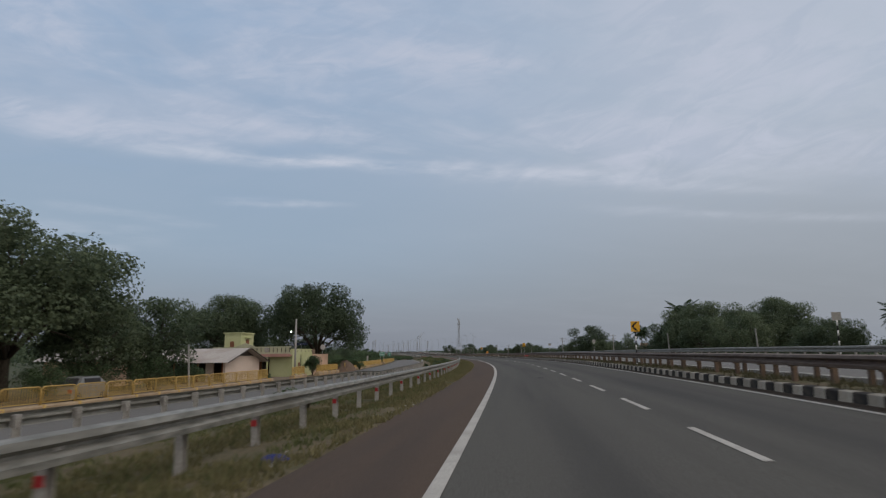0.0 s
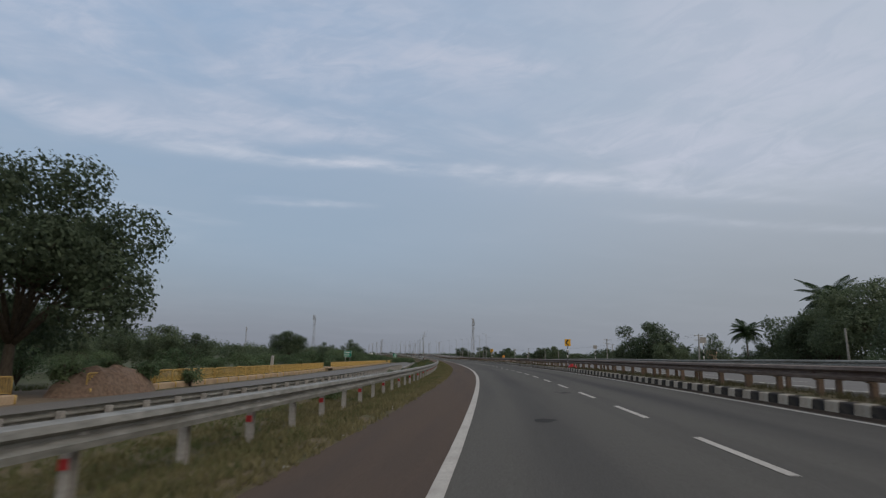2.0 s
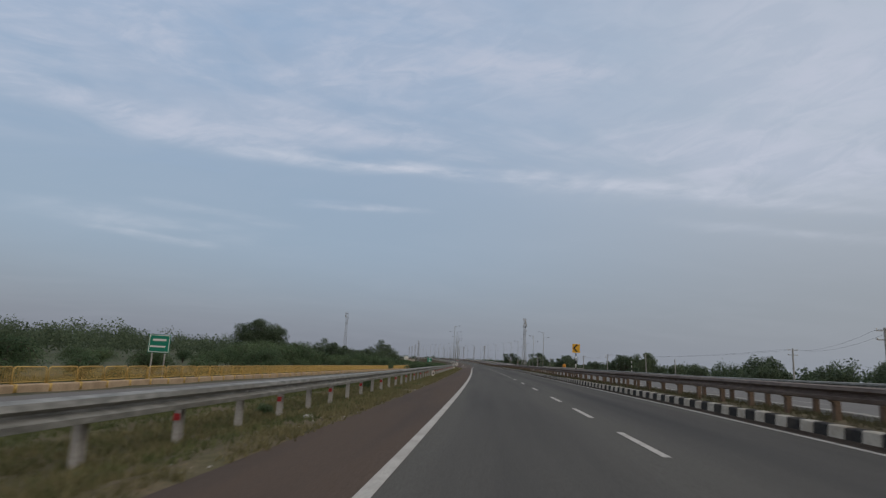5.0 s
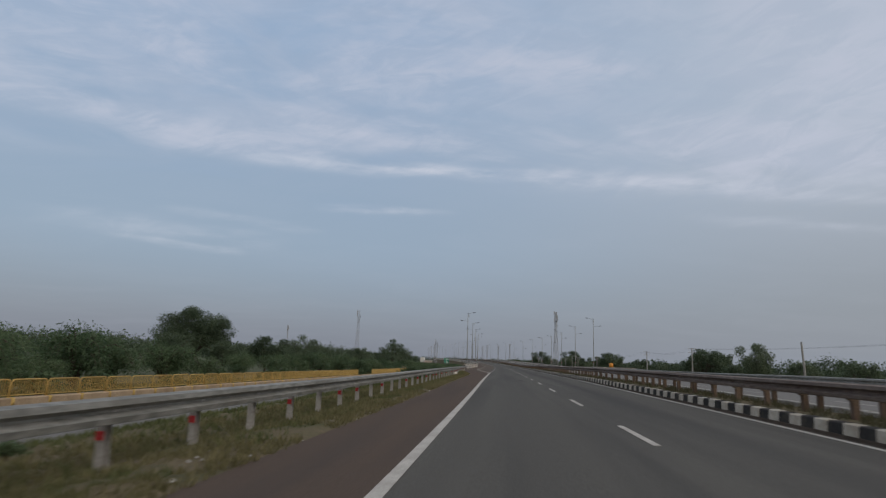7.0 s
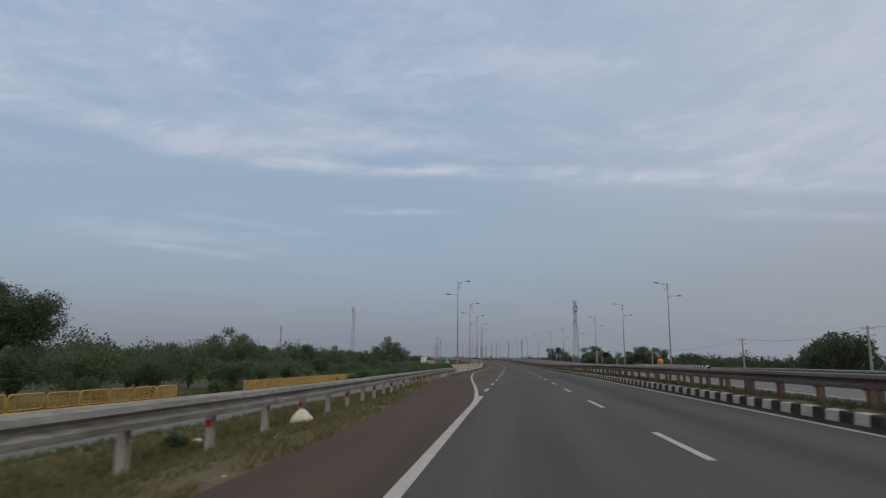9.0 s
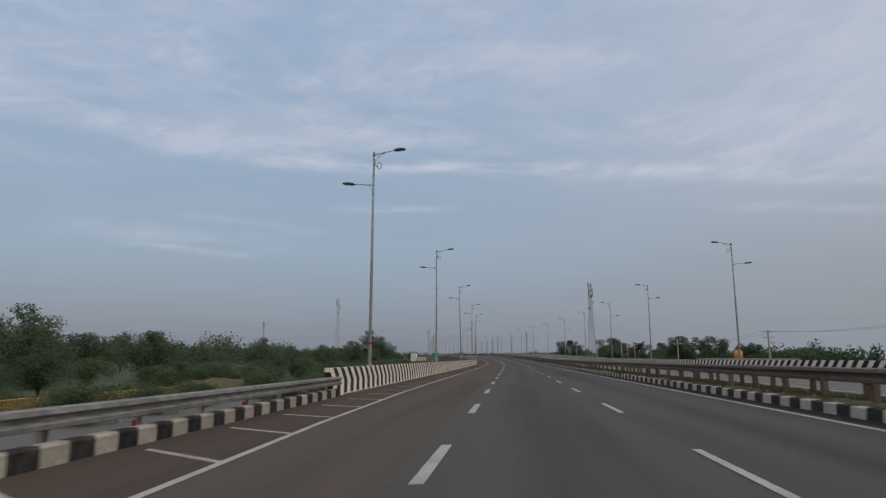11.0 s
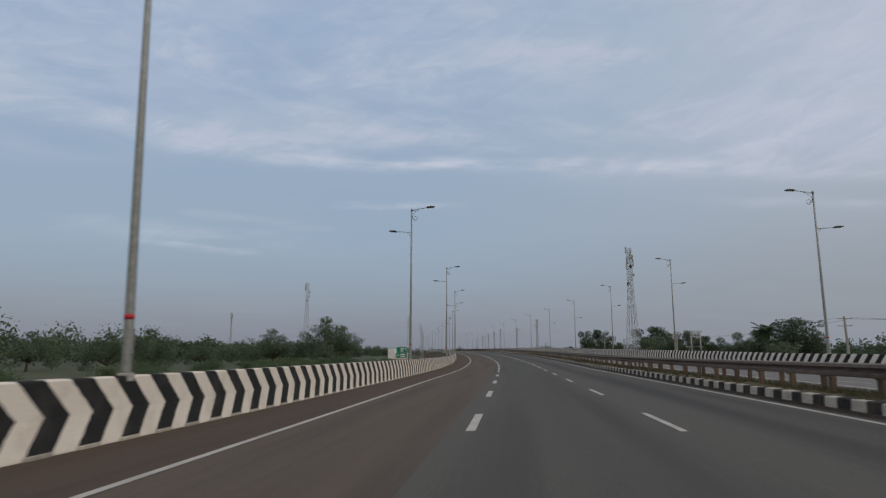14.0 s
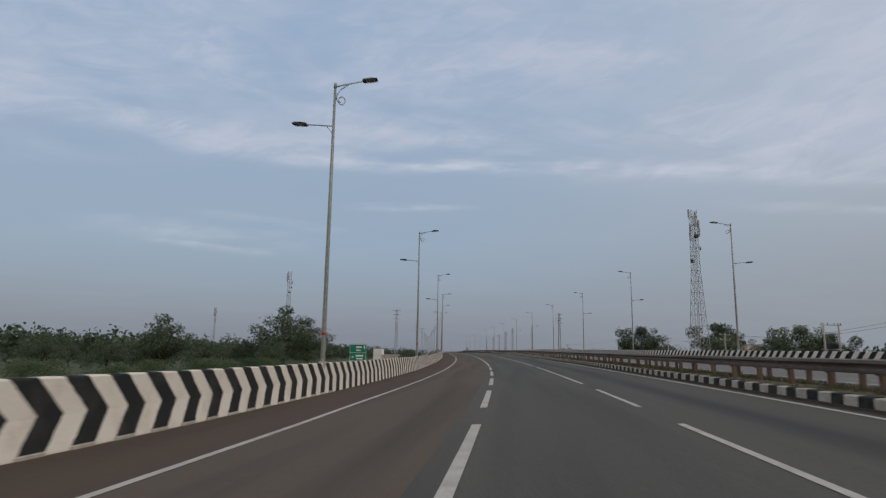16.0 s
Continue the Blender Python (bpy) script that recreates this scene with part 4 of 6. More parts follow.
def leaves_mesh(name, pts, normals, size, mat, seed, aspect=0.55):
    """Many small diamond leaf sprays, one island each."""
    rng = np.random.default_rng(seed)
    n = len(pts)
    d = rng.normal(size=(n, 3))
    nor = normals + 0.7 * rng.normal(size=(n, 3))
    nor /= np.linalg.norm(nor, axis=1, keepdims=True) + 1e-9
    a = np.cross(nor, d)
    a /= np.linalg.norm(a, axis=1, keepdims=True) + 1e-9
    b = np.cross(nor, a)
    sz = (size * rng.uniform(0.6, 1.4, size=(n, 1)))
    v = np.stack([pts + a * sz, pts + b * sz * aspect + nor * sz * 0.15, pts - a * sz, pts - b * sz * aspect + nor * sz * 0.15], 1).reshape(-1, 3)
    me = bpy.data.meshes.new(name)
    me.vertices.add(4 * n)
    me.vertices.foreach_set("co", v.astype(np.float32).ravel())
    me.loops.add(4 * n)
    me.loops.foreach_set("vertex_index", np.arange(4 * n, dtype=np.int32))
    me.polygons.add(n)
    me.polygons.foreach_set("loop_start", np.arange(0, 4 * n, 4, dtype=np.int32))
    me.update(calc_edges=True)
    me.materials.append(mat)
    return me


def tree(name, label, category, h, r, bole, count, size, mat, seed, spread=0.85, flat=0.7, lean=0.0):
    """Tapered trunk, forking limbs, and a crown of leaf clumps at the limb ends with gaps between."""
    rng = random.Random(seed)
    root = thing(name, label, category, pose(0, 0, 0))
    wood = Build()
    tips = []
    base = max(0.12, h * 0.032)
    wood.tube([(0, 0, -0.6), (0, 0, 0.2), (lean * 0.3, 0.05, bole * 0.5), (lean, 0, bole)], [base * 1.5, base * 1.1, base * 0.9, base * 0.75], 9)
    n = 7 + int(r)
    for i in range(n):
        a = 2 * math.pi * i / n + rng.uniform(-0.35, 0.35)
        out = r * rng.uniform(0.35, spread)
        up = bole + (h - bole) * rng.uniform(0.25, 0.9) * (1.1 - 0.45 * out / r)
        mid = Vector((lean + math.cos(a) * out * 0.45, math.sin(a) * out * 0.45, bole + (up - bole) * 0.6))
        tip = Vector((lean + math.cos(a) * out, math.sin(a) * out, up))
        wood.tube([(lean, 0, bole - 0.2), mid, tip], [base * 0.5, base * 0.3, base * 0.1], 6)
        tips.append((tip, r * rng.uniform(0.26, 0.40)))
        for _ in range(3):
            b = a + rng.uniform(-0.9, 0.9)
            o2 = min(r * 0.95, out + r * rng.uniform(-0.1, 0.35))
            t2 = Vector((lean + math.cos(b) * o2, math.sin(b) * o2, max(bole * 0.7, min(h * 0.93, up + (h - bole) * rng.uniform(-0.35, 0.3)))))
            wood.tube([mid, (mid + t2) / 2 + Vector((0, 0, 0.15)), t2], [base * 0.22, base * 0.13, base * 0.05], 5)
            tips.append((t2, r * rng.uniform(0.18, 0.33)))
    for _ in range(3):
        tips.append((Vector((lean + rng.uniform(-0.25, 0.25) * r, rng.uniform(-0.25, 0.25) * r, h * rng.uniform(0.86, 0.95))), r * rng.uniform(0.22, 0.3)))
    part("trunk", wood.mesh("trunk", M_BARK, True), root)
    g = np.random.default_rng(seed + 1)
    w = np.array([q[1] ** 2 for q in tips])
    which = g.choice(len(tips), size=count, p=w / w.sum())
    cen = np.array([tuple(q[0]) for q in tips])[which]
    rad = np.array([q[1] for q in tips])[which]
    d = g.normal(size=(count, 3))
    d /= np.linalg.norm(d, axis=1, keepdims=True)
    ragged = 1 + 0.25 * np.sin(d[:, :1] * 7 + which[:, None]) * np.cos(d[:, 1:2] * 9)
    pos = cen + d * rad[:, None] * (g.uniform(0.45, 1.0, size=(count, 1)) ** 0.6) * ragged * np.array([1, 1, flat])
    pos[:, 2] = np.maximum(pos[:, 2], 0.15)
    part("crown", leaves_mesh("crown", pos, d + np.array([0, 0, 0.5]), size, mat, seed + 2), root)
    return root


def bush(name, label, h, r, count, size, mat, seed, arching=0.5, category="bush", n=26):
    """A thorny bush of arching stems with feathery sprays along them."""
    rng = random.Random(seed)
    root = thing(name, label, category, pose(0, 0, 0))
    wood = Build()
    P, D = [], []
    for i in range(n):
        a = rng.uniform(0, 6.283)
        out = r * rng.uniform(0.3, 1.0)
        top = h * rng.uniform(0.55, 1.0) * (1 - 0.25 * out / r)
        pts = []
        for k in range(7):
            t = k / 6
            z = top * (1 - (1 - t / 0.7) ** 2) if t < 0.7 else top - top * arching * ((t - 0.7) / 0.3) ** 2
            pts.append(Vector((math.cos(a) * out * t ** 1.2, math.sin(a) * out * t ** 1.2, z)))
        wood.tube(pts, [0.05, 0.045, 0.035, 0.03, 0.02, 0.014, 0.006], 4, False)
        m = count // n
        for _ in range(m):
            t = rng.uniform(0.12, 1.0) ** 0.8 * 5.99
            k = int(t)
            p = pts[k].lerp(pts[k + 1], t - k)
            o = Vector([max(-1.5, min(1.5, rng.gauss(0, 1))) for _ in range(2)] + [max(-1.2, min(0.8, rng.gauss(-0.1, 0.7)))]) * 0.13 * r
            P.append(tuple(p + o))
            D.append(tuple(o.normalized() + Vector((0, 0, 0.6))))
    part("branchwork", wood.mesh("branchwork", M_BARK), root)
    P = np.array(P)
    P[:, 2] = np.maximum(P[:, 2], 0.05)
    part("foliage", leaves_mesh("foliage", P, np.array(D), size, mat, seed + 3, 0.28), root)
    return root


def palm(h, seed):
    rng = random.Random(seed)
    root = thing("palm_tree", "coconut palm with drooping dark green fronds", "palm", pose(0, 0, 0), group="palms beyond the highway")
    bend = 0.5
    part("trunk", Build().tube([(0, 0, -0.5), (0.05, 0, 0.4), (bend * 0.4, 0, h * 0.5), (bend, 0, h)], [0.24, 0.17, 0.13, 0.11], 9).mesh("trunk", M_PALMBARK, True), root)
    for i in range(34):
        a = 2 * math.pi * i * 0.382 + rng.uniform(-0.2, 0.2)
        lift = 1.75 - 2.3 * i / 34
        n = 12
        L = rng.uniform(2.9, 3.6)
        rib = []
        for k in range(n + 1):
            t = k / n
            rib.append(Vector((bend + math.cos(a) * L * t * (1 - 0.15 * t), math.sin(a) * L * t * (1 - 0.15 * t), h + lift * L * 0.62 * t - 1.55 * t * t)))
        b = Build()
        b.tube(rib, [0.035 * (1 - 0.8 * k / n) for k in range(n + 1)], 4, False)
        for k in range(2, n * 3 + 1):
            t = k / (n * 3) * n
            j = min(int(t), n - 1)
            p = rib[j].lerp(rib[j + 1], t - j)
            ax = (rib[j + 1] - rib[j]).normalized()
            sd = ax.cross(Vector((0, 0, 1))).normalized()
            ll = 0.85 * math.sin(math.pi * min(0.95, 0.15 + k / (n * 3) * 0.8))
            for q in (-1, 1):
                tip = p + sd * q * ll + ax * ll * 0.45 + Vector((0, 0, -0.35 * ll))
                b.add([p - ax * 0.045, p + ax * 0.045, p.lerp(tip, 0.6) + ax * 0.04, tip], [(0, 1, 2, 3)])
        part("frond", b.mesh("frond", M_PALM), root)
    return root


def place(proto, spots):
    """Stand the prototype at the first spot and copies of it at the others: x, y, z, turn, scale and stretch upwards."""
    for i, (x, y, z, turn, sc, *tall) in enumerate(spots):
        m = Matrix.Translation((x, y, z)) @ pose(0, 0, 0, 0, 0, turn) @ Matrix.Diagonal((sc, sc, sc * (tall[0] if tall else 1), 1))
        if i:
            copy_thing(proto, m)
        else:
            first = m
    proto.matrix_basis = first


rs = random.Random(11)


def by_road(s, u, dz=0.0):
    p = at(s, u)
    return p.x, p.y, ground_z(u, s) + dz


def ground_z(u, s):
    if u < 0:
        return -1.05 - 0.9 * smooth(26, 60, -u) * smooth(80, 200, s)
    return -1.1 - 0.25 * smooth(27, 60, u)


neem = tree("tree", "broad neem tree with a dark green crown", "tree", 10.5, 6.6, 2.4, 42000, 0.125, M_LEAF, 3)
place(neem, [(-28.4, 34.0, -1.0, 75, 1.0, 1.0), (-24.9, 84.5, -1.0, 130, 0.94, 1.2), (-30, 14, -1.0, 250, 0.95), (-95.5, 312.0, -1.9, 60, 1.12, 1.06), (-39, 87, -1.0, 200, 1.02),
             (-52, 76, -1.0, 320, 0.9), (41.3, 127.9, -1.2, 45, 1.12), (43.1, 104.0, -1.2, 170, 1.0), (41, 83, -1.2, 280, 0.6), (-46.9, 110.0, -1.0, 80, 0.7)])
rain = tree("tree", "round dense tree with dark foliage", "tree", 8.0, 4.4, 1.3, 9500, 0.145, M_LEAF, 21, flat=0.8)
rain2 = tree("tree", "round dark tree in the roadside belt", "tree", 8.0, 4.6, 1.3, 3400, 0.25, M_LEAF, 25, flat=0.8)
belt = []
spots = [(26.7, 188.0, -1.3, 0, 1.24), (30.3, 189.8, -1.3, 90, 0.8), (22.3, 190.9, -1.3, 200, 0.7), (37.2, 116.9, -1.2, 70, 1.05), (36, 95, -1.2, 10, 0.95), (39.4, 140.9, -1.2, 150, 1.15), (37.5, 152.9, -1.2, 300, 0.6),
         (-45, 80, -1.4, 0, 0.65), (-34, 22, -1.0, 0, 0.9), (-25.5, 44.5, -1.0, 60, 0.8), (-27, 40, -1.0, 160, 0.8), (-29, 28, -1.0, 20, 0.85), (32.5, 171.8, -1.3, 45, 0.36), (36.2, 205.8, -1.3, 120, 0.7), (30.1, 215.8, -1.3, 33, 0.6), (33.9, 227.7, -1.3, 150, 0.65)]
spots += [(29.0, 180.0, -1.3, 60, 0.72), (33.2, 151.0, -1.3, 120, 0.42), (37.6, 158.5, -1.3, 250, 0.66), (14.6, 318.5, -1.3, 0, 0.66, 1.4), (-25.1, 560.1, -1.4, 50, 1.02), (-20.5, 561.0, -1.4, 190, 0.86), (-29.0, 563.0, -1.4, 280, 0.8), (41.5, 151.8, -1.2, 30, 1.15), (38.5, 143.9, -1.2, 200, 1.05), (33.5, 162.8, -1.3, 80, 0.36), (29.5, 176.8, -1.3, 140, 0.34), (-29.5, 627.8, -1.4, 0, 1.5), (-49.2, 621.0, -1.4, 60, 1.35), (-6.5, 532.6, -1.4, 110, 1.2), (-13.0, 539.6, -1.4, 10, 0.95)]
for s in range(205, 800, 12):
    u = rs.uniform(46, 70)
    x, y, z = by_road(s + rs.uniform(-4, 4), u)
    belt.append((x, y, z, rs.uniform(0, 360), rs.uniform(0.36, 0.62) + 0.35 * (rs.random() < 0.22)))
for s, u, h in ((133, -48, 4.2), (140, -46, 5.0), (147, -50, 5.4), (155, -47, 6.0), (163, -52, 5.2), (172, -48, 5.5), (181, -55, 4.6), (190, -46, 4.4), (262, -44, 4.6), (272, -40, 5.0), (283, -32, 4.9), (296, -44, 4.8), (324, -36, 3.6), (340, -48, 4.0), (352, -42, 5.0), (376, -40, 5.4), (388, -56, 6.2)):
    x, y, z = by_road(s, u)
    spots.append((x, y, z, rs.uniform(0, 360), h / (7.2 if s < 185 else 8.0)))
place(rain, spots)
place(rain2, belt)
sparse = tree("tree", "open-crowned tree with uneven clumps of leaves", "tree", 7.2, 4.0, 1.7, 5600, 0.135, M_LEAF, 41, spread=1.0, flat=0.6)
spots = [(-97.3, 364.7, -1.9, 0, 1.3), (-91.0, 360.7, -1.9, 80, 1.1), (-148.4, 606.0, -2.0, 40, 2.35), (-126.1, 530.8, -2.0, 100, 1.3), (-144.3, 612.9, -2.0, 200, 1.9), (34.1, 170.4, -1.3, 20, 0.85, 1.2)]
for s in range(390, 720, 14):
    x, y, z = by_road(s + rs.uniform(-5, 5), rs.uniform(-95, -45))
    spots.append((x, y, z, rs.uniform(0, 360), rs.uniform(0.65, 1.0)))
place(sparse, spots)
thorn = bush("thorn_bush", "feathery green thorn bush with arching stems", 3.2, 2.9, 5600, 0.10, M_LEAF2, 61)
spots = []
for s in range(92, 400, 5):
    for u0, u1 in ((-30, -23.5), (-44, -31), (-66, -45)):
        if rs.random() < (0.8 if u0 > -40 else 0.6):
            u = rs.uniform(u0, u1)
            x, y, z = by_road(s + rs.uniform(-2, 2), u)
            spots.append((x, y, z, rs.uniform(0, 360), rs.uniform(0.55, 1.0) * (0.75 if u > -26 else 1.0)))
spots += [(*by_road(s, u)[:2], -1.3, rs.uniform(0, 360), h / 3.1) for s, u, h in ((214, -25, 3.2), (220, -29, 4.2), (226, -26, 3.8), (231, -30, 4.6), (236, -27, 4.3), (241, -31, 4.4), (247, -27, 3.6), (254, -30, 3.4), (284, -26, 3.2), (290, -27, 3.0), (296, -25, 2.8), (299, -29, 3.8), (303, -26, 3.4), (307, -24, 2.4), (311, -28, 2.6), (316, -25, 2.2), (320, -28, 2.9), (325, -25, 2.6), (331, -27, 3.0))]
spots += [(-24 - 2 * rs.random(), y, -1.0, rs.uniform(0, 360), rs.uniform(0.5, 0.8)) for y in (22, 27, 32, 37, 42, 47)]
close = []
for s in range(336, 560, 6):
    for u0, u1, c0, c1 in ((-19, -12, 0.66, 0.82), (-26, -18, 0.66, 0.86), (-40, -27, 0.78, 1.05)):
        x, y, z = by_road(s + rs.uniform(-3, 3), rs.uniform(u0, u1))
        (close if s < 480 and u0 > -30 else spots).append((x, y, -2.1, rs.uniform(0, 360), rs.uniform(c0, c1)))
near = [q for q in spots if q[1] < 345 and q[4] > 0.62 and q[0] > -30.5 - 0.16 * max(0, q[1] - 120)]
place(thorn, near + close)
thorn2 = bush("thorn_bush", "tangled thorn bush in the scrub", 3.2, 3.0, 4200, 0.10, M_LEAF2, 67, n=16)
place(thorn2, [q for q in spots if q not in near])
low = bush("shrub", "low dusty green roadside shrub", 1.1, 0.9, 700, 0.11, M_LEAF2, 81, category="shrub", n=12)
place(low, [(-21.5, 96, -1.0, 40, 1.3), (-22.3, 85.2, -0.6, 10, 1.3), (-22.0, 88.4, 0.15, 90, 0.8), (-21.2, 90.6, -0.5, 150, 1.2), (-22.6, 60.2, -1.05, 40, 0.6)] + [(*by_road(s, u)[:2], height(s, u) - 0.05, 40 * s, c) for s, u, c in ((244.6, -4.9, 0.55), (245.5, -5.2, 0.7), (246.4, -5.0, 0.75), (247.3, -5.3, 0.6), (17.5, -5.6, 0.7), (18.6, -5.3, 0.6))] + [(*by_road(s, u)[:2], height(s, u) - 0.05, rs.uniform(0, 360), rs.uniform(0.25, 0.6))
      for s, u in [(rs.uniform(20, 300), rs.uniform(-9.3, -4.3)) for _ in range(50)]] + [(*by_road(s, u)[:2], height(s, u) - 0.05, rs.uniform(0, 360), rs.uniform(0.7, 1.7)) for s, u in [(rs.uniform(92, 345), rs.uniform(-25, -21.3)) for _ in range(75)]])
palm0 = palm(8.5, 5)
place(palm0, [(40.5, 143.7, -1.2, 0, 1.3), (34.2, 154.5, -1.7, 80, 0.88), (47, 78, -1.2, 30, 0.75), (44, 71, -1.2, 120, 0.7), (46.5, 165.8, -1.2, 10, 0.7), (-22.5, 485.8, -1.3, 40, 0.66), (38.2, 204.8, -1.3, 200, 0.6)])


def far_woods(name, label, spots, seed, n, size):
    g = np.random.default_rng(seed)
    P, D = [], []
    for x, y, z, r, h in spots:
        lumps = g.uniform(-0.55, 0.55, size=(6, 3)) * np.array([r, r, 0.3 * h]) + np.array([0, 0, 0.55 * h])
        which = g.integers(0, 6, size=n)
        d = g.normal(size=(n, 3))
        d /= np.linalg.norm(d, axis=1, keepdims=True)
        p = lumps[which] + d * np.array([0.55 * r, 0.55 * r, 0.42 * h]) * g.uniform(0.55, 1.05, size=(n, 1))
        p[:, 2] = np.maximum(p[:, 2], 0.1)
        P.append(np.array([x, y, z]) + p)
        D.append(d)
    ob = new(name, leaves_mesh(name, np.concatenate(P), np.concatenate(D), size, M_LEAF, seed))
    tagged(ob, label, "woods", kind="stuff")


near_l, far_l, near_r, far_r = [], [], [], []
for _ in range(800):
    y = rs.uniform(60, 1000)
    x = -110 - 230 * rs.random() ** 1.3 - 0.25 * max(0, y - 400)
    spot = (x, y, -1.8, rs.uniform(3, 6), rs.uniform(5.5, 9.5) * (1.2 if x < -220 else 1))
    (near_l if x > -165 else far_l).append(spot)
for _ in range(480):
    s, u = rs.uniform(120, 1100), 75 + 165 * rs.random()
    p = at(s, u)
    spot = (p.x, p.y, -1.5, rs.uniform(3, 5), rs.uniform(4.0, 8.5))
    (near_r if u < 115 else far_r).append(spot)
for _ in range(160):
    p = at(rs.uniform(900, 1390), rs.uniform(-160, 160))
    far_r.append((p.x, p.y, -1.5, rs.uniform(4, 7), rs.uniform(6, 9)))
far_woods("near_trees_left", "belt of dark green trees behind the scrub", near_l, 5, 420, 0.3)
far_woods("far_trees_left", "distant belt of dark green trees", far_l, 15, 150, 0.62)
far_woods("near_trees_right", "broken row of dark trees beyond the fields", near_r, 6, 420, 0.3)
far_woods("far_trees_right", "distant dark line of trees and scrub", far_r, 16, 150, 0.62)


def grass(name, label, band, count, s0, s1, h, mat, seed, zf=height):
    g = np.random.default_rng(seed)
    P = []
    for _ in range(count):
        s, f = g.uniform(s0, s1), g.uniform(0, 1)
        a, b = band(s)
        if noise.noise(Vector((s * 0.35, f * 2.0, seed))) < -0.28:
            continue
        p = at(s, a + (b - a) * f)
        P.append((p.x, p.y, zf(s, a + (b - a) * f)))
    P = np.array(P)
    n = len(P)
    k = 5
    P = np.repeat(P, k, 0) + np.concatenate([g.normal(scale=0.05, size=(n * k, 2)), np.zeros((n * k, 1))], 1)
    hh = h * g.uniform(0.4, 1.3, size=(n * k, 1))
    a = g.uniform(0, 6.283, size=n * k)
    side = np.stack([np.cos(a), np.sin(a), np.zeros(n * k)], 1) * 0.012 * (1 + h * 3)
    tip = P + np.concatenate([g.normal(scale=0.35, size=(n * k, 2)) * hh, hh], 1)
    v = np.stack([P - side, P + side, tip], 1).reshape(-1, 3)
    me = bpy.data.meshes.new(name)
    me.from_pydata(v.tolist(), [], np.arange(n * k * 3).reshape(-1, 3).tolist())
    me.materials.append(mat)
    tagged(new(name, me), label, "grass", kind="stuff")


grass("dry_grass", "dry yellow grass tufts on the verge", lambda s: (edge_u(s) - 3.2, edge_u(s) - 0.02), 60000, -5, 296, 0.115, M_GRASS, 2)
grass("green_grass", "green weeds on the verge by the guard rail", lambda s: (edge_u(s) - 6.5, edge_u(s) - 0.45), 40000, -5, 290, 0.12, M_GREENGRASS, 3)
grass("median_grass", "dry and green grass on the median", lambda s: (kerb_u(s) + 0.2, 9.3), 18000, 0, 520, 0.16, M_MEDIANGRASS, 4, lambda s, u: height(s, u) + 0.2 - 0.14 * smooth(8.0, 9.2, u))
grass("scrub_grass", "dry and green grass behind the yellow fence", lambda s: (-26.0, fence_u(s) - 0.3), 15000, 90, 345, 0.32, M_GREENGRASS, 5)

# ---- houses ----


def shed():
    root = thing("shed", "low shed with a corrugated roof and a pale pink gable wall", "shed", pose(-24.6, 58.93, -1.05, 0, 0, -8))
    W, L, E, P = 3.03, 10.8, 2.0, 3.08
    g = Build().add([(0, -W, 0), (0, W, 0), (0, W, E), (0, 0, P - 0.12), (0, -W, E), (-0.22, -W, 0), (-0.22, W, 0), (-0.22, W, E), (-0.22, 0, P - 0.12), (-0.22, -W, E)],
                    [(0, 1, 2, 3, 4), (9, 8, 7, 6, 5), (0, 5, 6, 1), (1, 6, 7, 2), (2, 7, 8, 3), (3, 8, 9, 4), (4, 9, 5, 0)])
    part("gable_wall", g.mesh("gable_wall", M_PINK), root, "pale pink plastered gable wall")
    # added dark triangle that stands for the shade below the roof edge
    part("gable_board", Build().add([(0.06, -W * 0.62, E + 0.34), (0.06, W * 0.62, E + 0.34), (0.06, 0, P - 0.06), (0.01, -W * 0.62, E + 0.34), (0.01, W * 0.62, E + 0.34), (0.01, 0, P - 0.06)],
                                    [(0, 1, 2), (5, 4, 3), (0, 3, 4, 1), (1, 4, 5, 2), (2, 5, 3, 0)]).mesh("gable_board", M_SHADE), root, "dark sheet painting the shade under the gable")
    # walls take a dark colour to paint the shade inside the open shed
    part("back_wall", Build().box((-L, W - 0.2, 0), (-0.22, W, E)).box((-L, -W + 0.9, 0), (-L + 0.2, W - 0.2, E)).mesh("back_wall", M_SHADE), root, "inner wall with the interior's shade in its colour")
    part("inner_wall", Build().box((-2.3, -W + 0.4, 0), (-1.5, -W + 0.55, 1.7)).mesh("inner_wall", M_PINK), root)
    for x in (-0.35, -2.9, -5.4, -7.9, -10.5):
        part("post", Build().box((x - 0.07, -W + 0.03, 0), (x + 0.07, -W + 0.17, E), chamfer=0.01).mesh("post", M_WOOD), root)
    for sgn in (-1, 1):
        vs, fs = [], []
        n = 66
        for i in range(n + 1):
            x = 0.75 - (L + 1.2) * i / n
            dz = 0.025 if i % 2 else -0.025
            vs += [(x, 0.0, P + dz), (x, sgn * (W + 0.7), E - 0.24 + dz), (x, sgn * (W + 0.7), E - 0.27 + dz), (x, 0.0, P - 0.03 + dz)]
        for i in range(n):
            a = i * 4
            fs += [(a + j, a + (j + 1) % 4, a + 4 + (j + 1) % 4, a + 4 + j) for j in range(4)]
        part("roof_slope", Build().add(vs, fs).mesh("roof_slope", M_SHEET), root)
        part("barge_board", Build().tube([(0.76, 0, P + 0.0), (0.76, sgn * (W + 0.7), E - 0.24)], 0.05, 4).mesh("barge_board", M_SHADE), root)
    return root


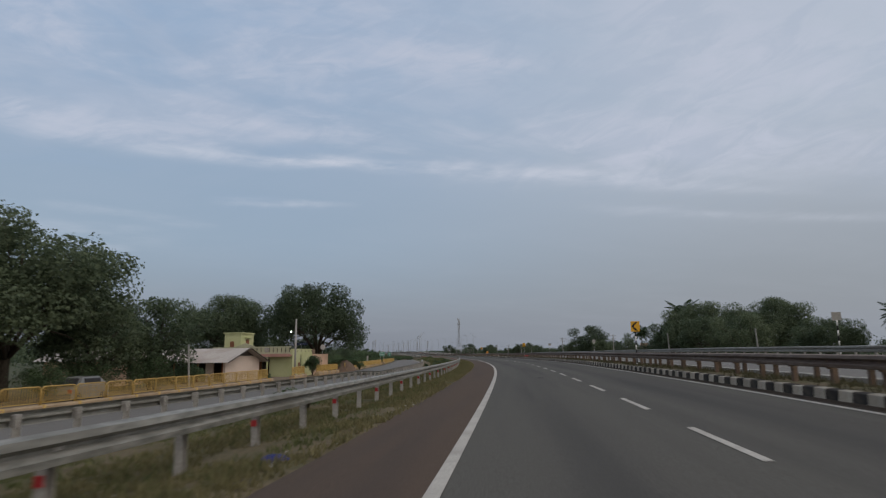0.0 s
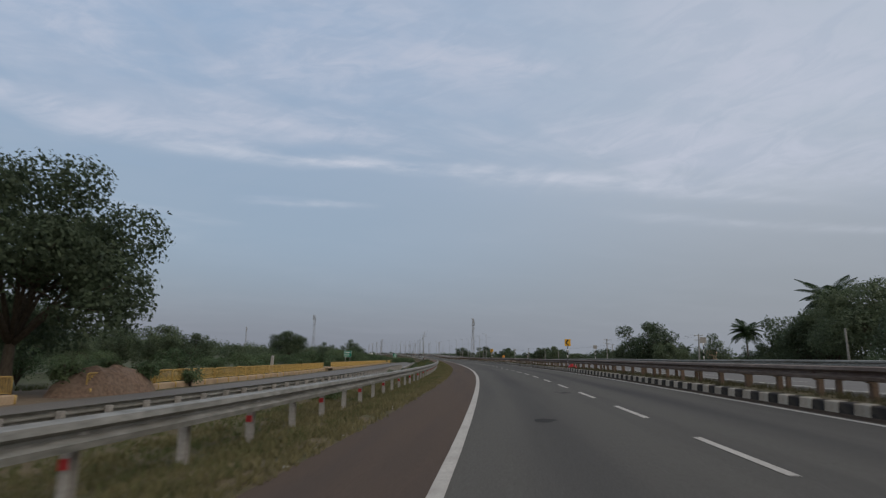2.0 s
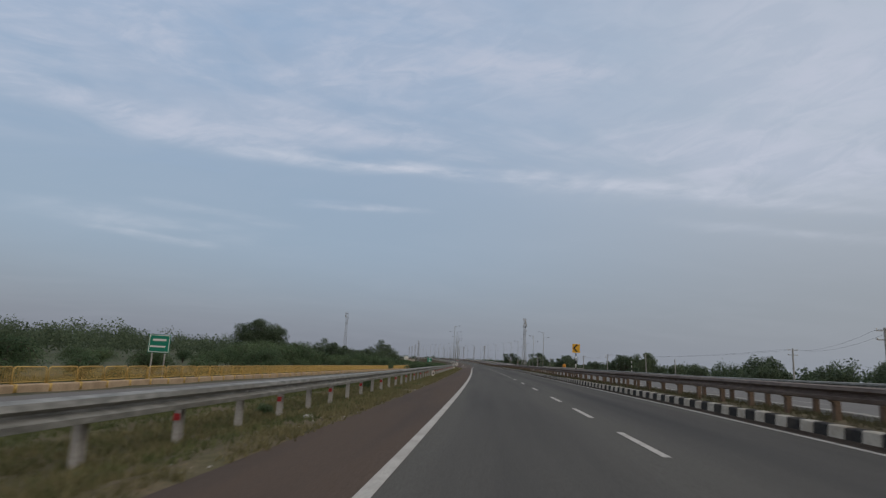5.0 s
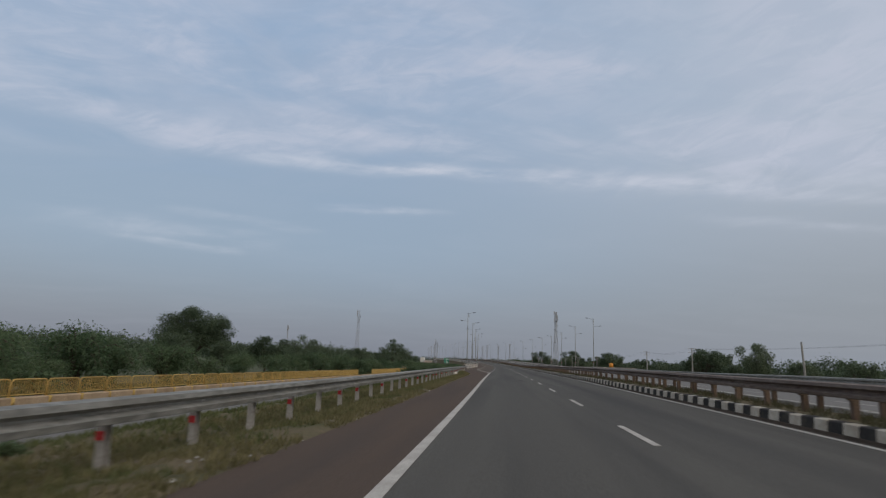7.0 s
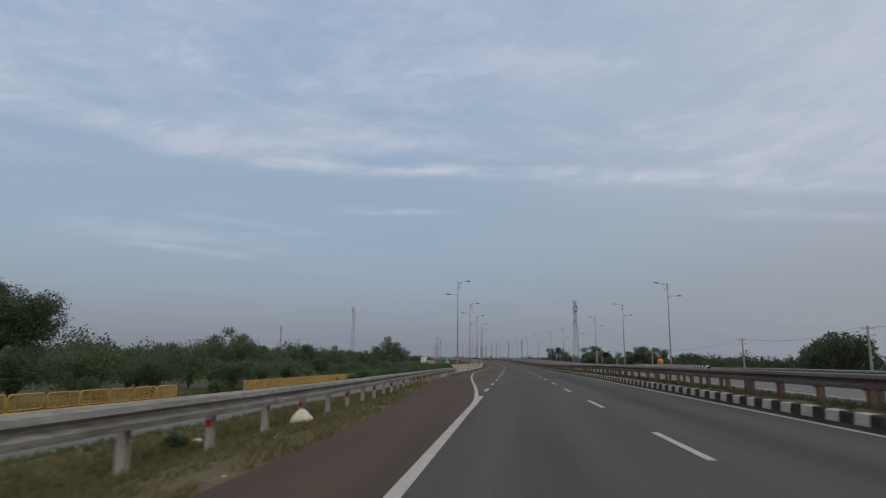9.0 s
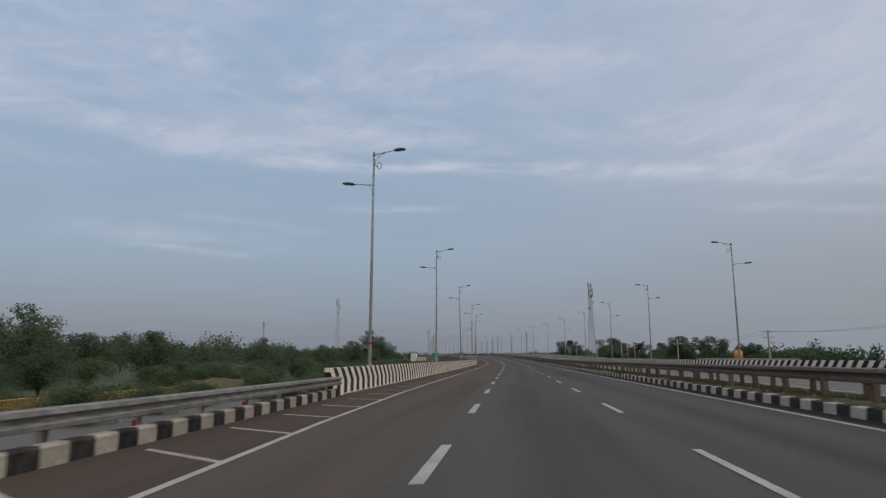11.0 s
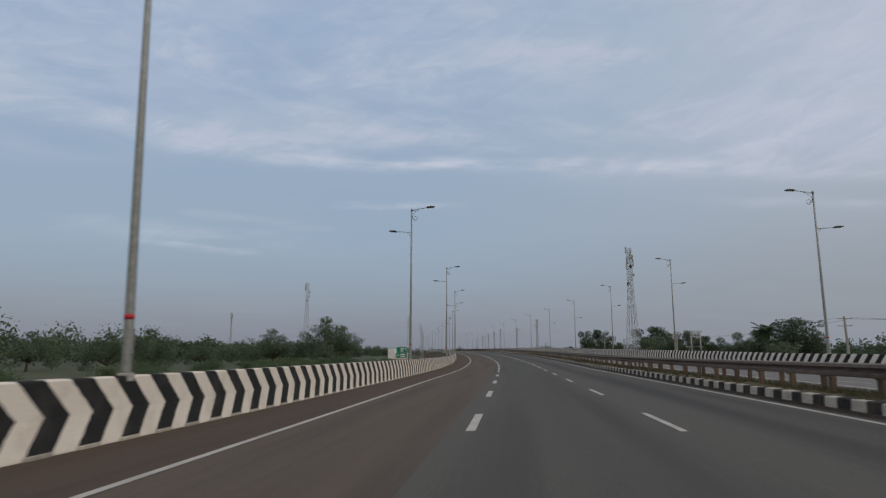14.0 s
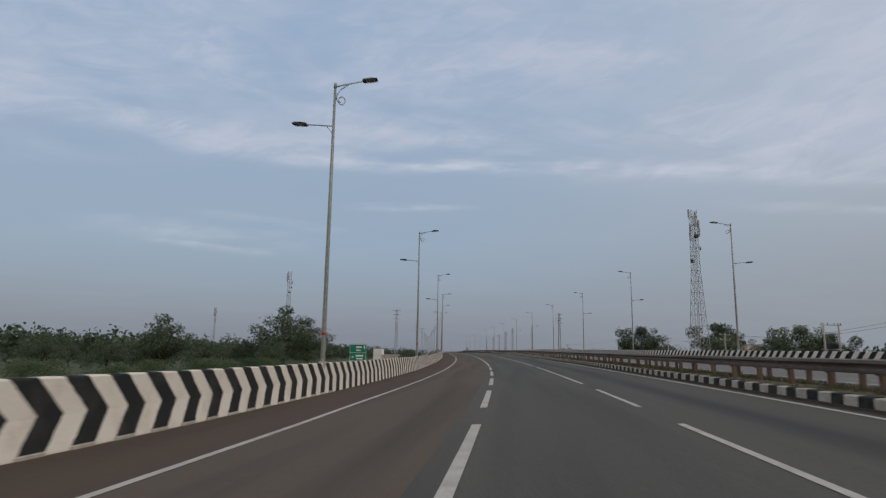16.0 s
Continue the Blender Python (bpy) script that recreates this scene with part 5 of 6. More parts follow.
def green_house():
    root = thing("house", "small lime green house with a parapet and a roof room", "house", pose(-22.5, 67.1, -1.05, 0, 0, -5))
    D, Wd, H = 5.65, 9.4, 2.4
    b = Build()
    b.box((-0.2, 0, 0), (0, D, H + 0.65))
    b.box((-Wd, D - 0.2, 0), (-0.2, D, H + 0.6))
    b.box((-Wd, 0, 0), (-Wd + 0.2, D - 0.2, H))
    b.box((-2.6, 0, 0), (-0.2, 0.2, H))
    b.box((-6.3, 1.6, 0), (-2.6, 1.75, H))
    b.box((-Wd + 0.2, 0, 0), (-6.3, 0.2, H))
    b.box((-2.75, 0.2, 0), (-2.6, 1.6, H))
    part("wall", b.mesh("wall", M_GREENWALL), root)
    part("roof_slab", Build().box((-Wd, 0, H), (-0.2, D - 0.2, H + 0.12)).mesh("roof_slab", M_CONCRETE), root)
    par = Build()
    par.box((-Wd, -0.02, H + 0.12), (-0.2, 0.14, H + 0.30)).box((-Wd, -0.02, H + 0.78), (-0.2, 0.14, H + 0.92))
    x = -Wd
    while x < -0.45:
        par.box((x, 0.0, H + 0.3), (x + 0.36, 0.12, H + 0.78))
        x += 0.48
    part("parapet", par.mesh("parapet", M_PARAPET), root, "green parapet with upright slots")
    # added dark sheet, paints the shade seen through the parapet's openings
    part("parapet_back", Build().box((-Wd, 0.2, H + 0.3), (-0.4, 0.24, H + 0.78)).mesh("parapet_back", M_SHADE), root)
    ped = Build().prism([(-6.6, H + 0.92), (-4.5, H + 0.92), (-4.5, H + 1.0), (-5.55, H + 1.32), (-6.6, H + 1.0)], -0.03, 0.13)
    part("pediment", ped.mesh("pediment", M_PARAPET), root, "shallow gable over the parapet")
    for k in range(9):
        x = -6.1 + 0.42 * k
        part("lambrequin", Build().tube([(x, -0.72, H - 0.2), (x + 0.1, -0.72, H - 0.34), (x + 0.21, -0.72, H - 0.4), (x + 0.32, -0.72, H - 0.34), (x + 0.42, -0.72, H - 0.2)], 0.025, 5).mesh("lambrequin", M_PARAPET), root, "scalloped edging under the porch slab")
    orn = Build()
    for k in range(8):
        a = k * math.pi / 4
        orn.tube([(-3.0 + 0.17 * math.cos(a), -0.05, H + 0.55 + 0.17 * math.sin(a)), (-3.0 + 0.17 * math.cos(a), 0.02, H + 0.55 + 0.17 * math.sin(a))], 0.1, 8)
    part("ornament", orn.mesh("ornament", M_CONCRETE), root, "grey flower ornament")
    part("canopy", Build().box((-Wd, -0.75, H - 0.12), (-0.0, 0.0, H + 0.0)).box((-Wd, -0.78, H - 0.2), (0.0, -0.7, H + 0.12)).mesh("canopy", M_TRIM), root, "pink edged porch slab")
    for x in (-6.2, -4.5, -2.7):
        part("column", Build().tube([(x, -0.45, 0), (x, -0.45, H - 0.12)], 0.1, 10).mesh("column", M_GREENWALL, True), root)
    part("porch_wall", Build().box((-6.2, -0.5, 0), (-4.6, -0.38, 0.75), chamfer=0.02).mesh("porch_wall", M_GREENWALL), root)
    part("door", Build().box((-5.1, 1.52, 0), (-4.3, 1.6, 2.0), chamfer=0.01).mesh("door", M_WOOD), root)
    # dark panels before the green wall, put there as the porch's shade
    part("porch_back", Build().box((-6.28, 1.56, 0.02), (-5.15, 1.598, H - 0.05)).box((-4.25, 1.56, 0.02), (-2.78, 1.598, H - 0.05)).mesh("porch_back", M_SHADE), root, "dark panels painting the shade of the porch recess")
    # no real openings: dark boxes paint the shade inside the slots
    for y in (1.3, 2.4, 3.5, 4.6, 5.5):
        part("slot", Build().box((-0.06, y, H + 0.28), (0.004, y + 0.12, H + 0.55)).mesh("slot", M_SHADE), root)
    part("window", Build().box((-0.05, 1.6, 1.0), (0.02, 2.1, 1.55)).mesh("window", M_WOOD), root)
    part("pipe", Build().tube([(0.05, 2.25, 0.3), (0.05, 2.25, 2.4)], 0.035, 6).mesh("pipe", M_DARK), root)
    rm = Build().box((-9.2, 2.0, H + 0.12), (-7.2, 5.1, H + 2.5))
    part("roof_room", rm.mesh("roof_room", M_GREENWALL), root, "lime green room on the roof")
    part("room_roof", Build().box((-9.32, 1.88, H + 2.5), (-7.05, 5.22, H + 2.62)).box((-7.2, 2.9, H + 1.98), (-6.95, 4.3, H + 2.06)).mesh("room_roof", M_GREENWALL), root)
    part("room_window", Build().box((-8.5, 1.95, H + 0.75), (-8.0, 2.02, H + 1.6), chamfer=0.01).mesh("room_window", M_WOOD), root, "brown shutter")
    part("room_door", Build().box((-7.22, 3.2, H + 0.15), (-7.16, 3.95, H + 1.85), chamfer=0.01).mesh("room_door", M_WOOD), root, "brown door")
    return root


shed()
green_house()
cw = thing("compound_wall", "weathered pink plastered compound wall", "wall", pose(-22.0, 73.0, -1.0, 0, 0, -4))
part("wall", Build().box((-0.22, 0, -0.2), (0, 5.3, 2.35)).box((-0.25, 0, 2.35), (0.03, 5.3, 2.42)).mesh("wall", M_PINKWALL), cw)
part("side_wall", Build().box((-5, 5.08, -0.2), (-0.22, 5.3, 2.35)).mesh("side_wall", M_PINKWALL), cw)
part("brick_pier", Build().box((-0.9, 0.05, 2.42), (-0.3, 1.5, 3.0)).mesh("brick_pier", M_BRICK), cw, "unplastered brick stump")
hut = thing("hut", "low ochre hut under the trees", "hut", pose(-30.5, 50, -1.0, 0, 0, 2))
part("wall", Build().box((-6, -2.2, 0), (0, 2.2, 2.1)).mesh("wall", M_PINKWALL), hut)
part("roof", Build().add([(0.5, -2.8, 2.0), (0.5, 2.8, 2.0), (0.5, 0, 3.0), (-6.5, -2.8, 2.0), (-6.5, 2.8, 2.0), (-6.5, 0, 3.0)], [(0, 2, 5, 3), (1, 4, 5, 2), (0, 1, 2), (3, 5, 4), (0, 3, 4, 1)]).mesh("roof", M_SHEET), hut)
part("door", Build().box((-0.05, -0.5, 0), (0.04, 0.4, 1.7), chamfer=0.01).mesh("door", M_SHADE), hut)


def mound(x, y, z, a, b, h, mat, label, seed):
    vs, fs = [(0, 0, h)], []
    n, m = 28, 7
    for j in range(1, m + 1):
        for i in range(n):
            t = 2 * math.pi * i / n
            r = j / m
            q = Vector((a * r * math.cos(t), b * r * math.sin(t), 0))
            w = noise.noise(Vector((q.x * 0.9, q.y * 0.9, seed))) * 0.35 + noise.noise(Vector((q.x * 3, q.y * 3, seed))) * 0.12
            vs.append((q.x, q.y, max(-0.2, h * (1 - r ** 3) + w * (1.2 - r) * h - (0.2 if j == m else 0))))
    fs += [(0, 1 + i, 1 + (i + 1) % n) for i in range(n)]
    for j in range(m - 1):
        fs += [(1 + j * n + i, 1 + (j + 1) * n + i, 1 + (j + 1) * n + (i + 1) % n, 1 + j * n + (i + 1) % n) for i in range(n)]
    ob = new("rubble_mound", Build().add(vs, fs).mesh("rubble_mound", mat))
    ob.matrix_basis = pose(x, y, z)
    return tagged(ob, label, "mound")


mound(-22.0, 88, -1.0, 1.6, 4.3, 1.35, M_BRICK, "heap of broken brick and earth behind the fence", 3)
mound(-67.2, 318.4, -1.9, 5, 7, 1.3, M_BRICK, "reddish earth heap among the bushes", 8)
mound(-61.1, 352.4, -1.9, 4, 9, 1.3, M_EARTH, "bare earth heap among the bushes", 9)


# ---- poles, wires, towers ----


def utility_pole(h=7.2, arms=2):
    root = thing("utility_pole", "concrete power pole with steel cross arms", "utility pole", group="power poles along the highway")
    part("pole", Build().tube([(0, 0, -0.8), (0, 0, h)], [0.17, 0.10], 6).mesh("pole", M_POLE), root)
    for k in range(arms):
        z = h - 0.25 - 0.75 * k
        part("cross_arm", Build().box((-0.75, -0.04, z - 0.05), (0.75, 0.04, z + 0.04), chamfer=0.01).mesh("cross_arm", M_TOWER), root)
        for x in (-0.68, 0.0, 0.68):
            part("insulator", Build().tube([(x, 0, z + 0.03), (x, 0, z + 0.12), (x, 0, z + 0.2)], [0.03, 0.055, 0.025], 6).mesh("insulator", M_WHITE), root)
    return root


def bare_pole(h):
    root = thing("utility_pole", "plain weathered concrete pole", "utility pole", group="power poles along the highway")
    part("pole", Build().tube([(0, 0, -0.8), (0, 0, h)], [0.14, 0.09], 6).mesh("pole", M_POLE), root)
    return root


up = utility_pole()
spots = [(27.8, 156.8, -1.3, 0.936), (19.7, 197.3, -1.3, 0.99), (27.7, 244.8, -1.3, 1.0)] + [(*by_road(s, u)[:2], -1.3, sc) for s, u, sc in
         ((321.6, 38, 0.95), (353.8, 37, 0.94), (380, 29, 0.78), (412.8, 28, 0.78), (445.1, 28, 0.77), (489.8, 28, 0.78), (525, 29, 0.8), (560, 34, 0.9), (620, 42, 1.1), (690, 44, 1.1))]
tops = []
for i, (x, y, z, sc) in enumerate(spots):
    m = Matrix.Translation((x, y, z)) @ pose(0, 0, 0, rs.uniform(-1, 1), rs.uniform(-1.2, 1.2), 10) @ Matrix.Scale(sc, 4)
    if i:
        copy_thing(up, m)
    else:
        first_pole = m
    tops.append(Vector((x, y, z + 7.05 * sc)))
up.matrix_basis = first_pole
bp = bare_pole(5.6)
for i, (x, y, z, sc) in enumerate(((34.3, 86.8, -1.2, 0.95), (31.6, 120.2, -1.2, 1.05), (9.7, 274.2, -1.3, 1.1), (13.4, 261.8, -1.3, 0.9), (-20.6, 40.6, -1.0, 0.55))):
    m = Matrix.Translation((x, y, z)) @ pose(0, 0, 0, 1, -3, 0) @ Matrix.Scale(sc, 4)
    if i:
        copy_thing(bp, m)
    else:
        first_bare = m
bp.matrix_basis = first_bare
wires = thing("power_lines", "thin black power lines between the poles", "power line")
for a, b in zip(tops[:-1], tops[1:]):
    if (a - b).length > 120:
        continue
    for dx in (-0.68, 0.68):
        pts = []
        for k in range(9):
            t = k / 8
            p = a.lerp(b, t)
            pts.append((p.x + dx, p.y, p.z - 3.2 * t * (1 - t)))
        part("wire", Build().tube(pts, 0.009, 4, False).mesh("wire", M_WIRE), wires)


def lattice(b, corners, z0, z1, n, r):
    """Legs and crossed braces between two square or triangular sections."""
    lo, hi = corners
    k = len(lo)
    def pt(i, t):
        return Vector(lo[i % k]).lerp(Vector(hi[i % k]), t)
    for i in range(k):
        b.tube([(*pt(i, 0)[:2], z0), (*pt(i, 1)[:2], z1)], r * 1.7, 5)
    for j in range(n):
        t0, t1 = j / n, (j + 1) / n
        for i in range(k):
            p, q = pt(i, t0), pt(i + 1, t1)
            p2, q2 = pt(i + 1, t0), pt(i, t1)
            za, zb = z0 + (z1 - z0) * t0, z0 + (z1 - z0) * t1
            b.tube([(p.x, p.y, za), (q.x, q.y, zb)], r, 4, False)
            b.tube([(p2.x, p2.y, za), (q2.x, q2.y, zb)], r, 4, False)
            b.tube([(p.x, p.y, za), (p2.x, p2.y, za)], r, 4, False)


def telecom_tower(x, y, z, h, w0, w1, turn, label):
    root = thing("telecom_tower", label, "tower", pose(x, y, z, 0, 0, turn))
    sq = lambda w, ox=0.0: [(ox - w / 2, -w / 2, 0), (ox + w / 2, -w / 2, 0), (ox + w / 2, w / 2, 0), (ox - w / 2, w / 2, 0)]
    kink = 0.62 * h
    b = Build()
    lattice(b, (sq(w0), sq(w1)), 0, kink, 9, 0.034)
    part("lower_mast", b.mesh("lower_mast", M_TOWER), root)
    b = Build()
    lattice(b, (sq(w1), sq(w1 * 0.85)), kink, h, 8, 0.03)
    part("upper_mast", b.mesh("upper_mast", M_TOWER), root)
    part("cable_ladder", Build().tube([(-0.15, 0, 0.3), (-0.15, 0, h - 1)], 0.05, 4).tube([(0.15, 0, 0.3), (0.15, 0, h - 1)], 0.05, 4).mesh("cable_ladder", M_TOWER), root)
    rg = random.Random(int(h))
    for k in range(7):
        a = rg.uniform(0, 6.28)
        zz = h - 0.8 - 0.85 * k
        px, py = math.cos(a) * (w1 * 0.5 + 0.45), math.sin(a) * (w1 * 0.5 + 0.45)
        part("antenna", Build().box((px - 0.16, py - 0.12, zz - 1.0), (px + 0.16, py + 0.12, zz + 0.9), chamfer=0.03).mesh("antenna", M_POLE), root, "pale antenna panel")
    for k in range(4):
        a = rg.uniform(0, 6.28)
        zz = h - 3.5 - 2.6 * k
        c = Vector((math.cos(a), math.sin(a), 0))
        p = c * (w1 * 0.5 + 0.3) + Vector((0, 0, zz))
        part("dish", Build().tube([p, p + c * 0.35], [0.5, 0.42], 12).mesh("dish", M_DARK if k % 2 else M_POLE), root, "round microwave dish")
    return root


telecom_tower(-37.6, 590.0, -1.4, 35.6, 3.6, 1.45, 18, "tall grey lattice telecom tower with antennas")
telecom_tower(-228.9, 743.6, -1.8, 47.5, 4.6, 2.0, 25, "distant lattice telecom tower")
telecom_tower(-361.3, 860.1, -1.8, 38.0, 2.2, 1.0, 5, "thin far lattice mast")


def lattice_pole(h=17.5):
    root = thing("pylon", "slender steel lattice power pole", "pylon", group="lattice poles along the line")
    b = Build()
    lattice(b, ([(-0.5, -0.5, 0), (0.5, -0.5, 0), (0.5, 0.5, 0), (-0.5, 0.5, 0)], [(-0.26, -0.26, 0), (0.26, -0.26, 0), (0.26, 0.26, 0), (-0.26, 0.26, 0)]), -0.5, h, 12, 0.028)
    part("mast", b.mesh("mast", M_TOWER), root)
    for k in range(3):
        z = h - 0.4 - 1.4 * k
        part("cross_arm", Build().box((-1.3, -0.06, z), (1.3, 0.06, z + 0.12), chamfer=0.01).mesh("cross_arm", M_TOWER), root)
    return root


lp = lattice_pole()
spots = [(-128.2, 644.2, 1.05), (-144.3, 712.9, 1.05), (-164.6, 781.2, 1.05), (-185.9, 851.4, 1.05), (-207.2, 921.6, 1.05), (-116.4, 800.7, 1.1), (-129.9, 850.8, 1.1), (-145.4, 906.0, 1.1), (-162.7, 966.1, 1.1), (-73.1, 642.6, 0.95), (-100.7, 770.5, 1.05), (-184.0, 1036.4, 1.1)]
for i, (x, y, sc) in enumerate(spots):
    m = Matrix.Translation((x, y, -1.6)) @ pose(0, 0, 0, 0, 0, 18) @ Matrix.Scale(sc, 4)
    if i:
        copy_thing(lp, m)
    else:
        first_lp = m
lp.matrix_basis = first_lp

# ---- signs ----


def chevron_sign(s, u, lift, size):
    root = thing("chevron_sign", "yellow sign with a black chevron on a striped post", "road sign", stand(s, u, lift) @ Matrix.Scale(size, 4), group="bend chevrons on the median")
    part("panel", Build().box((-0.28, -0.02, 1.95), (0.28, 0.0, 2.6), chamfer=0.0).mesh("panel", M_SIGNY), root)
    o = [(0.15, 2.0), (-0.1, 2.275), (0.15, 2.55), (0.0, 2.55), (-0.24, 2.275), (0.0, 2.0)]
    vs = [(x, -0.026, z) for x, z in o] + [(x, -0.021, z) for x, z in o]
    fs = [(0, 1, 4, 5), (1, 2, 3, 4)] + [(i, (i + 1) % 6, 6 + (i + 1) % 6, 6 + i) for i in range(6)]
    part("chevron", Build().add(vs, fs).mesh("chevron", M_BLACK), root, "black chevron pointing along the bend")
    for k in range(8):
        z = -0.3 + 0.28 * k
        part("post_band", Build().tube([(0, 0.03, z if k else z - 0.3), (0, 0.03, z + 0.28)], 0.04, 10).mesh("post_band", M_BLACK if k % 2 else M_WHITE, True), root)
    return root


for s, u, lift, size in ((36.2, 7.95, 0.35, 0.88), (108.9, 7.75, 0.3, 0.88), (188.0, 8.0, 0.2, 1.0)):
    chevron_sign(s, u, lift, size)


def delineator(s, u, h, square=True):
    root = thing("marker_sign", "small pale sign on a black and white post", "road sign", stand(s, u, 0.0), group="marker posts beside the carriageway")
    n = max(3, int(h / 0.3))
    for k in range(n):
        part("post_band", Build().tube([(0, 0, h * k / n), (0, 0, h * (k + 1) / n)], 0.05, 8).mesh("post_band", M_WHITE if k % 2 else M_BLACK, True), root)
    if square:
        part("panel", Build().box((-0.3, -0.02, h), (0.3, 0.02, h + 0.55), chamfer=0.008).mesh("panel", M_POLE), root, "grey back of a sign plate")


delineator(43, 22.4, 2.62)
delineator(115, 21.4, 2.4)
delineator(160, 22.4, 2.6)
delineator(230, 22.4, 2.4, False)


def text_mesh(txt, size, mat):
    cu = bpy.data.curves.new("lettering", "FONT")
    cu.body, cu.size, cu.align_x, cu.align_y, cu.extrude = txt, size, "CENTER", "CENTER", 0.004
    ob = bpy.data.objects.new("lettering", cu)
    me = bpy.data.meshes.new_from_object(ob)
    bpy.data.objects.remove(ob)
    me.materials.append(mat)
    return me


def green_sign(x, y, z, w, h, leg, turn, rows, arrow=False):
    root = thing("direction_sign", "green direction sign with white markings on two posts", "road sign", pose(x, y, z, 0, 0, turn))
    for px in (-w * 0.3, w * 0.3):
        part("post", Build().tube([(px, 0.05, -0.5), (px, 0.05, leg + h)], 0.05, 8).mesh("post", M_POST, True), root)
    part("panel", Build().box((-w / 2, -0.02, leg), (w / 2, 0.02, leg + h), chamfer=0.0).mesh("panel", M_SIGNG), root)
    fr = Build()
    e = 0.04
    for lo, hi in (((-w / 2 + e, leg + e), (w / 2 - e, leg + 2 * e)), ((-w / 2 + e, leg + h - 2 * e), (w / 2 - e, leg + h - e)), ((-w / 2 + e, leg + 2 * e), (-w / 2 + 2 * e, leg + h - 2 * e)), ((w / 2 - 2 * e, leg + 2 * e), (w / 2 - e, leg + h - 2 * e))):
        fr.box((lo[0], -0.027, lo[1]), (hi[0], -0.021, hi[1]))
    part("border", fr.mesh("border", M_WHITE), root, "white border line")
    for cx, cz, bw, bh in rows:
        part("lettering_bar", Build().box((cx * w - bw * w / 2, -0.027, leg + cz * h - bh * h / 2), (cx * w + bw * w / 2, -0.021, leg + cz * h + bh * h / 2)).mesh("lettering_bar", M_WHITE), root)
    if arrow:
        a = [(0.34, 0.72), (0.40, 0.72), (0.40, 0.84), (0.43, 0.84), (0.37, 0.94), (0.31, 0.84), (0.34, 0.84)]
        part("arrow", Build().add([(p * w, -0.028, leg + q * h) for p, q in a], [(0, 1, 2, 6), (2, 3, 4), (2, 4, 6), (4, 5, 6)]).mesh("arrow", M_WHITE), root, "white arrow pointing ahead")
        a = [(-0.38, 0.25), (-0.32, 0.33), (-0.32, 0.27), (-0.22, 0.27), (-0.22, 0.23), (-0.32, 0.23), (-0.32, 0.17)]
        part("arrow", Build().add([(p * w, -0.028, leg + q * h) for p, q in a], [(0, 1, 6), (2, 3, 4, 5)]).mesh("arrow", M_WHITE), root, "white arrow pointing aside")
    return root


green_sign(-33.5, 178.6, -1.0, 1.5, 1.25, 1.88, 10, [(0.0, 0.70, 0.62, 0.11), (-0.05, 0.34, 0.72, 0.09)])
green_sign(-94.6, 538.5, -2.0, 2.75, 2.75, 2.2, 12, [(0.05, 0.82, 0.32, 0.1), (0.02, 0.64, 0.26, 0.08), (0.1, 0.32, 0.46, 0.1), (0.1, 0.15, 0.4, 0.08), (0.0, 0.5, 0.96, 0.015)], True)

# ---- small things ----
ms = thing("milestone", "small white painted milestone with a black number", "milestone", stand(195.2, -3.2, -0.03, 6))
part("stone", Build().prism([(-0.11, -0.4), (0.11, -0.4), (0.11, 0.52), (0.085, 0.58), (-0.085, 0.58), (-0.11, 0.52)], -0.06, 0.06).mesh("stone", M_SACK), ms)
part("foot", Build().box((-0.18, -0.12, -0.4), (0.18, 0.12, -0.02), chamfer=0.02).mesh("foot", M_CONCRETE), ms)
part("number", text_mesh("4", 0.3, M_BLACK), ms, "black number", pose(0.0, -0.066, 0.32, 90, 0, 0))


def lump(name, label, category, m, sx, sy, sz, mat, seed, n=18):
    vs, fs = [], []
    rows = 9
    for j in range(rows + 1):
        f = j / rows
        r = math.sin(math.pi * (0.5 * f + 0.5)) if j < rows else 0.0
        for i in range(n):
            t = 2 * math.pi * i / n
            w = 1 + 0.28 * noise.noise(Vector((math.cos(t) * 2, math.sin(t) * 2, f * 2 + seed)))
            vs.append((sx * r * w * math.cos(t), sy * r * w * math.sin(t), sz * math.sin(math.pi * f / 2) * (0.85 + 0.3 * w * 0.5) - 0.03))
    for j in range(rows):
        fs += [(j * n + i, j * n + (i + 1) % n, (j + 1) * n + (i + 1) % n, (j + 1) * n + i) for i in range(n)]
    ob = new(name, Build().add(vs, fs).mesh(name, mat, True))
    ob.matrix_basis = m
    return tagged(ob, label, category)


lump("sack", "white stained plastic sack lying on the verge", "sack", stand(266.3, -3.66, 0.0), 0.24, 0.21, 0.38, M_SACK, 2)
lump("rag", "crumpled dark blue cloth on the verge", "cloth", stand(8.6, -2.5, 0.0), 0.22, 0.3, 0.12, M_BLUE, 5)
lump("rag", "crumpled red cloth on the median", "cloth", stand(107.9, 7.95, 0.1), 0.36, 0.5, 0.5, M_RED, 6)
for i in range(36):
    s, u = rs.uniform(3, 300), 0
    u = edge_u(s) - rs.uniform(0.1, 3.0)
    k = rs.uniform(0.04, 0.12)
    lump("stone", "pale loose stone lying on the verge", "stone", stand(s, u, -0.01, rs.uniform(0, 360)), k, k * 1.3, k, M_CONCRETE if i % 3 else M_SACK, i, 9)

